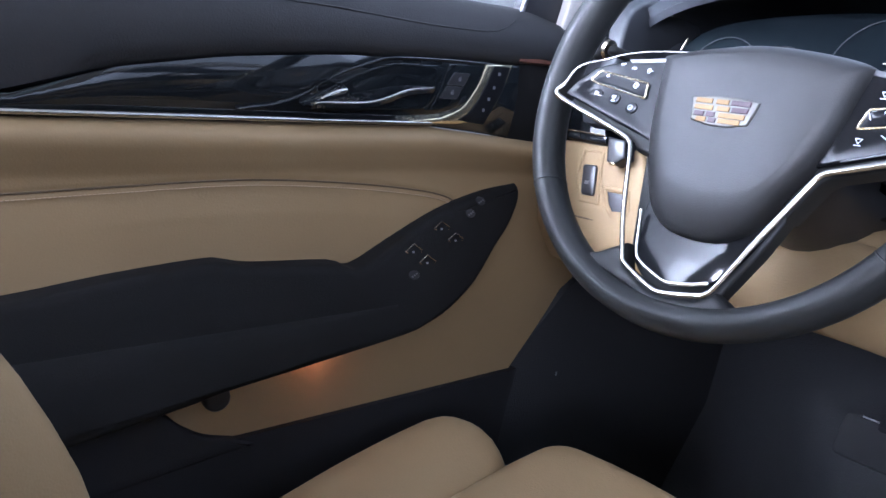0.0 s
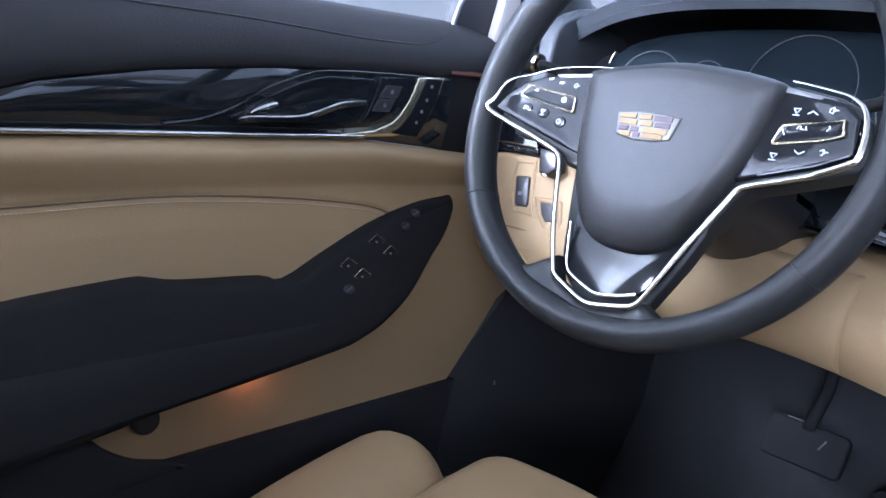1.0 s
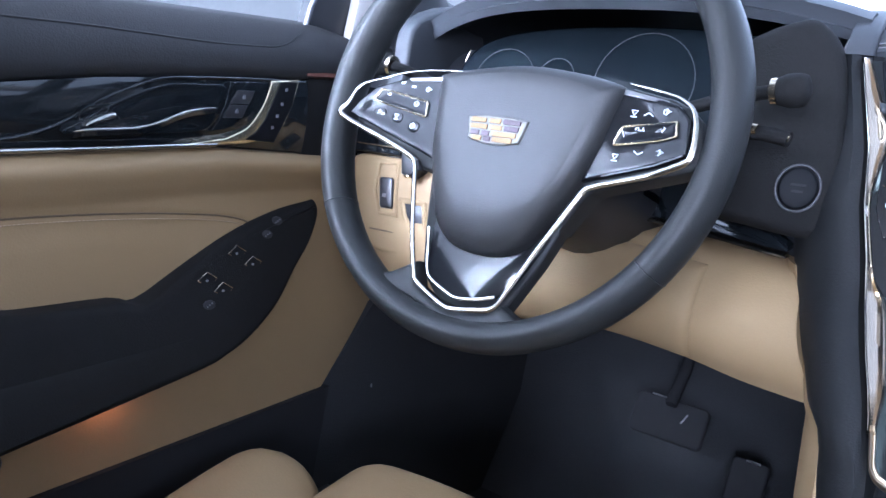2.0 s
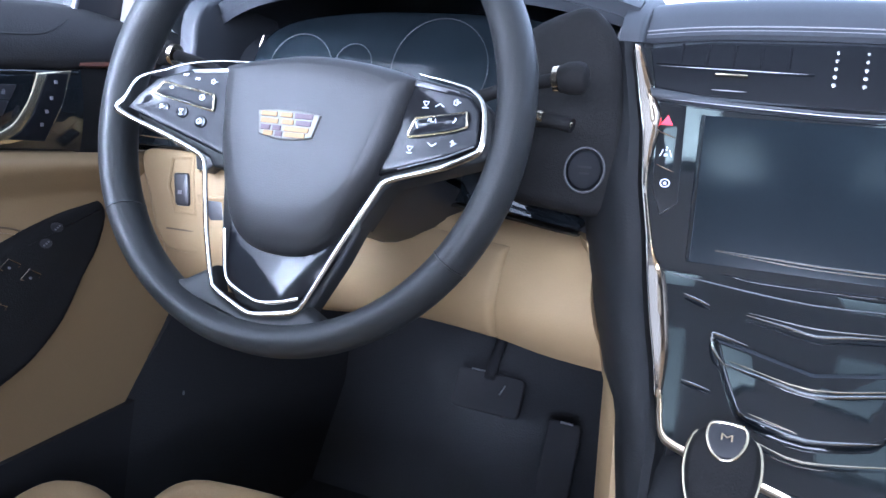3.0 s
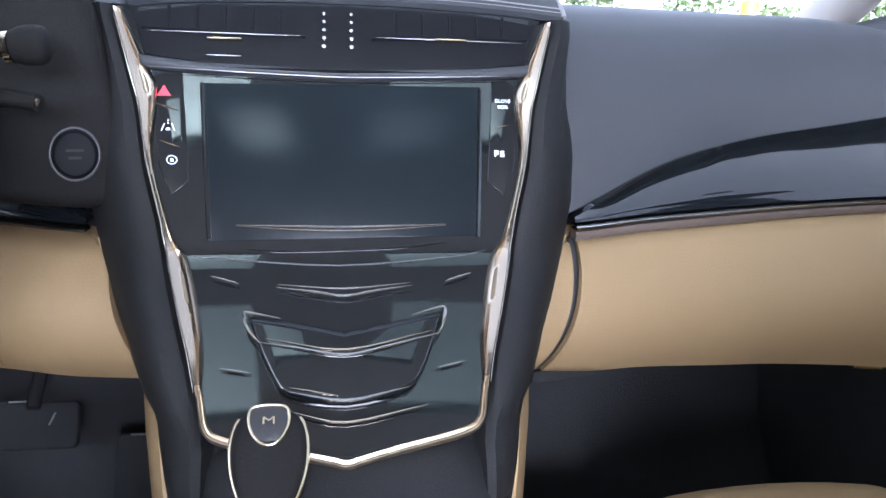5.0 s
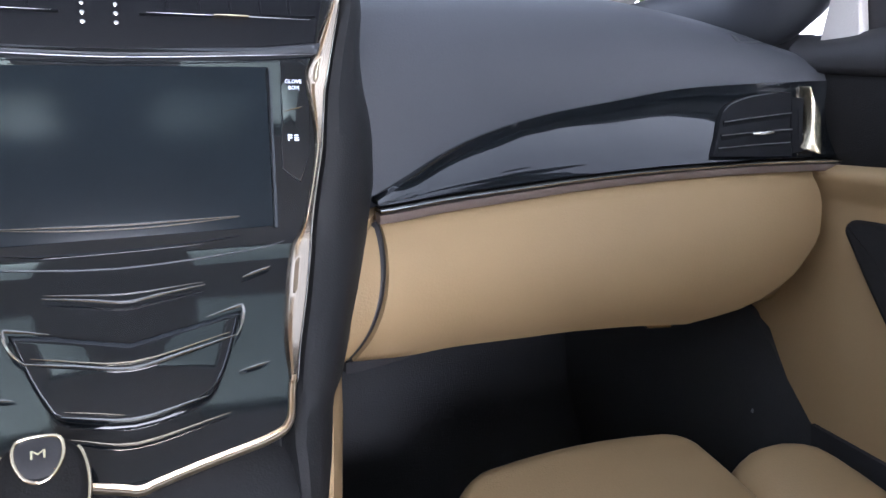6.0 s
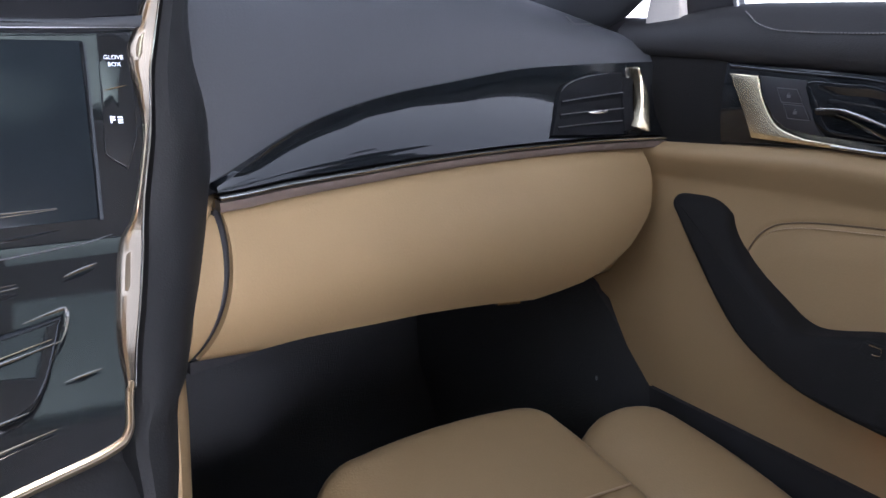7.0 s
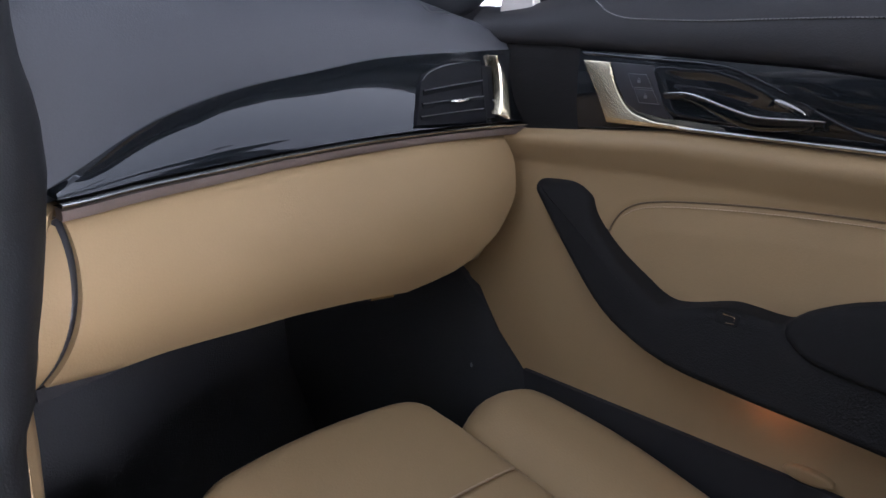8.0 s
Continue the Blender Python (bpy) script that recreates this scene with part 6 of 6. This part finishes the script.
# ---- seats ----
def seat(s, name, label, shift):
    cx = -0.368 if s < 0 else 0.380
    d = thing(name, label, "car seat", group="front seats", at=(cx, shift - 0.3, FLOOR))
    fy = shift
    def top(z):
        return lambda u, v, n=0.0: Vector((cx + u, fy + v, z + n + 0.17 * (v + 0.03)))
    lev = top(0.508)
    fuller = 0.022 if s > 0 else 0.0
    loft("cushion", [(-0.52, -0.130), (-0.25, -0.136), (-0.05, -0.140), (0.04, -0.134)], [(-0.52, 0.130), (-0.25, 0.136), (-0.05, 0.140), (0.04, 0.134)], 0.020, -0.52, lev, 0.175, 0.034, M_SEAT, d, "beige leather seat cushion", dome=0.006, bow=0.45, plan=0.045)
    for k in (-1, 1):
        out = [(-0.52, 0.220 + fuller), (-0.30, 0.234 + fuller * 1.2), (-0.17, 0.250 + fuller), (-0.08, 0.252 + fuller * 0.5), (0.0, 0.242)]
        loft("bolster", [(-0.52, k * 0.104), (-0.25, k * 0.108), (-0.10, k * 0.116), (0.0, k * 0.124)], [(v, k * u) for v, u in out], -0.032, -0.52, top(0.510), 0.17, 0.050, M_SEAT, d, "beige side bolster", dome=0.012, plan=0.05)
        tube("bolster_seam", [top(0.510)(k * (soft1(v, out) - 0.014), v, -0.0118) for v in spread(-0.095, -0.47, 24)], 0.0010, M_THREAD, d, "sewn edge of the bolster", sides=6)
    tube("cross_seam", [lev(u, -0.135 - 0.10 * u * u, 0.0085 - 0.008 * (u / 0.14) ** 2) for u in spread(-0.114, 0.114, 20)], 0.0012, M_THREAD, d, "sewn seam across the cushion", sides=6)
    box("base", (cx - 0.19, fy - 0.50, FLOOR), (cx + 0.19, fy - 0.06, 0.36), M_BLACK, d, "black seat base", r=0.03)
    # backrest, leaning back
    lean = radians(24)
    bm_ = plane((cx, fy - 0.420, 0.45), (1, 0, 0), (0, -math.sin(lean), math.cos(lean)), (0, math.cos(lean), math.sin(lean)))
    bm2 = lambda u, v, n=0.0: bm_(u, v, n)
    loft("backrest", [(-0.02, -0.13), (0.3, -0.14), (0.6, -0.12)], [(-0.02, 0.13), (0.3, 0.14), (0.6, 0.12)], 0.60, -0.02, bm2, 0.10, 0.03, M_SEAT, d, "beige leather backrest", dome=0.01)
    for k in (-1, 1):
        loft("back_bolster", [(-0.03, k * 0.115), (0.3, k * 0.12), (0.58, k * 0.11)], [(-0.03, k * 0.225), (0.12, k * 0.247), (0.30, k * 0.252), (0.50, k * 0.225), (0.58, k * 0.19)], 0.57, -0.03, lambda u, v, n=0.0: bm_(u, v, n + soft1(v, [(-0.03, 0.008), (0.08, 0.042), (0.16, 0.047), (0.24, 0.040), (0.34, 0.032), (0.60, 0.030)])), 0.14, 0.05, M_SEAT, d, "beige backrest bolster", dome=0.008)
    return d


seat(-1, "driver_seat", "beige leather driver seat with sewn bolsters", -0.125)
seat(1, "passenger_seat", "beige leather passenger seat with sewn bolsters", 0.0)

# ---- pedals ----
bp_ = thing("brake_pedal", "dark brake pedal with painted glints", "pedal", at=(-0.36, 0.30, 0.35))
pm = plane((-0.36, 0.33, 0.44), (1, 0, 0), (0, 0.5, 0.866), (0, -0.866, 0.5))
block("pad", rect(-0.05, -0.028, 0.05, 0.028, 0.008), pm, 0.012, M_RUBBER, bp_, "ribbed rubber pad", edge=0.003)
# two short bright tubes stand in for light glinting on the pad
tube("pad_glint", [pm(-0.030, 0.0285, 0.0), pm(-0.010, 0.0285, 0.0)], 0.0012, M_STEEL, bp_, "painted metal glint")
tube("pad_glint", [pm(0.018, 0.000, 0.001), pm(0.024, 0.014, 0.001)], 0.0012, M_STEEL, bp_, "painted metal glint")
tube("arm", [(-0.36, 0.335, 0.46), (-0.36, 0.38, 0.50), (-0.36, 0.42, 0.62)], 0.008, M_RUBBER, bp_, "black arm")
ap = thing("accelerator_pedal", "dark accelerator pedal with a painted glint", "pedal", at=(-0.24, 0.30, 0.30))
pm2 = plane((-0.255, 0.34, 0.34), (1, 0, 0), (0, 0.45, 0.893), (0, -0.893, 0.45))
block("pad", rect(-0.024, -0.07, 0.024, 0.07, 0.008), pm2, 0.012, M_RUBBER, ap, "ribbed rubber pad", edge=0.003)
# short bright tube painted in as a glint on the pedal
tube("edge", [pm2(-0.006, 0.069, 0.001), pm2(0.012, 0.069, 0.001)], 0.0016, M_STEEL, ap, "painted glint")

# ---- outside ----
wall = slab("backdrop", [[(x, 26.0 - abs(x) * 0.25, z) for x in spread(-60, 60, 10)] for z in (-0.22, 4.5)], (0, 0.3, 0), M_WHITEWALL)
structure(wall, "pale building wall across the yard", "backdrop")


side = slab("backdrop_side", [[(-5.0, y, z) for y in spread(-30, 14, 10)] for z in (-0.22, 3.0)], (-0.3, 0, 0), M_SIDEWALL)
structure(side, "grey rendered wall beside the parked car", "backdrop")


def parked_car(x, y, mat, label):
    """A plain saloon seen from far off, side on."""
    c = thing("parked_car", label, "car", group="parked cars", at=(x, y, -0.22))
    m = lambda a, b, n=0.0: Vector((x + a, y - n, -0.22 + b))
    block("body", [(-2.2, 0.30), (2.2, 0.30), (2.25, 0.62), (2.0, 0.82), (1.1, 0.92), (-1.3, 0.94), (-2.1, 0.86), (-2.25, 0.60)], m, 1.7, mat, c, edge=0.12)
    block("cabin", [(-1.7, 0.90), (1.15, 0.88), (0.45, 1.36), (0.0, 1.43), (-0.8, 1.42), (-1.2, 1.32)], lambda a, b, n=0.0: m(a, b, n - 0.15), 1.4, M_GLOSS, c, "dark glazed cabin", edge=0.08)
    block("roof", [(0.40, 1.37), (0.0, 1.45), (-0.8, 1.44), (-1.2, 1.33), (-0.8, 1.38), (0.0, 1.39)], lambda a, b, n=0.0: m(a, b, n - 0.13), 1.44, mat, c, edge=0.02)
    for wx in (-1.4, 1.4):
        w = block("wheel", oval(wx, 0.32, 0.32, 0.32, 24), lambda a, b, n=0.0: m(a, b, n + 0.02), 0.22, M_BLACK, c, "black tyre", edge=0.04)
        block("rim", oval(wx, 0.32, 0.20, 0.20, 20), lambda a, b, n=0.0: m(a, b, n + 0.03), 0.10, M_STEEL, w, "grey metal rim", edge=0.02)
    return c


def hedge(x, y, wide, high, count, seed, label):
    """A clump of many small leaves on a few stems, one mesh."""
    rnd = random.Random(seed)
    root = thing("shrub", label, "shrub", group="shrubs", at=(x, y, -0.22))
    verts, faces = [], []
    for _ in range(count):
        a, h = rnd.uniform(0, 6.283), rnd.random() ** 0.7
        r = wide * math.sqrt(rnd.random()) * (0.75 + 0.25 * math.sin(5 * a + x)) * math.sqrt(max(0.05, 1 - (h * 1.05 - 0.35) ** 2))
        c = Vector((x + r * math.cos(a), y + 0.6 * r * math.sin(a), -0.22 + high * (0.12 + 0.88 * h)))
        u = Vector((rnd.gauss(0, 1), rnd.gauss(0, 1), rnd.gauss(0, 0.6))).normalized()
        w = u.cross(Vector((rnd.gauss(0, 1), rnd.gauss(0, 1), rnd.gauss(0, 1)))).normalized()
        k, size = len(verts), rnd.uniform(0.05, 0.10)
        verts += [c - u * size, c + w * size * 0.4, c + u * size, c - w * size * 0.4]
        faces.append((k, k + 1, k + 2, k + 3))
    mesh_object("leaves", verts, faces, M_LEAF, root, "green leaves", flip=False)
    for q in range(5):
        b = Vector((x + wide * 0.3 * math.cos(q * 1.3), y, -0.22))
        tube("stem", [b, b + Vector((wide * 0.1 * math.cos(q * 2.0), 0.05, high * 0.4)), b + Vector((wide * 0.3 * math.cos(q * 1.7), 0.0, high * 0.8))], 0.03, M_BARK, root, sides=6, radii=[(0, 0.035), (1, 0.010)])
    return root


for i in range(5):
    hedge(3.0 + 1.9 * i, 13.5 + 0.5 * (i % 2), 1.05, 2.3 + 0.35 * (i % 3), 1300, 20 + i, "tall leafy green shrub beside the sunlit yard")
post = thing("bollard", "bright yellow painted steel post in the yard", "bollard", at=(6.35, 10.6, -0.22))
tube("shaft", [(6.35, 10.6, -0.22), (6.35, 10.6, 0.8), (6.35, 10.6, 1.85)], 0.13, M_YELLOW, post, "yellow shaft", sides=16)
tube("cap", [(6.35, 10.6, 1.85), (6.35, 10.6, 1.89)], 0.135, M_YELLOW, post, "rounded cap", sides=16, radii=[(0, 0.135), (1, 0.07)])
parked_car(4.6, 9.5, M_WHITEWALL, "white saloon parked across the sunlit yard")
parked_car(0.2, 12.5, M_BODY, "grey saloon parked across the sunlit yard")
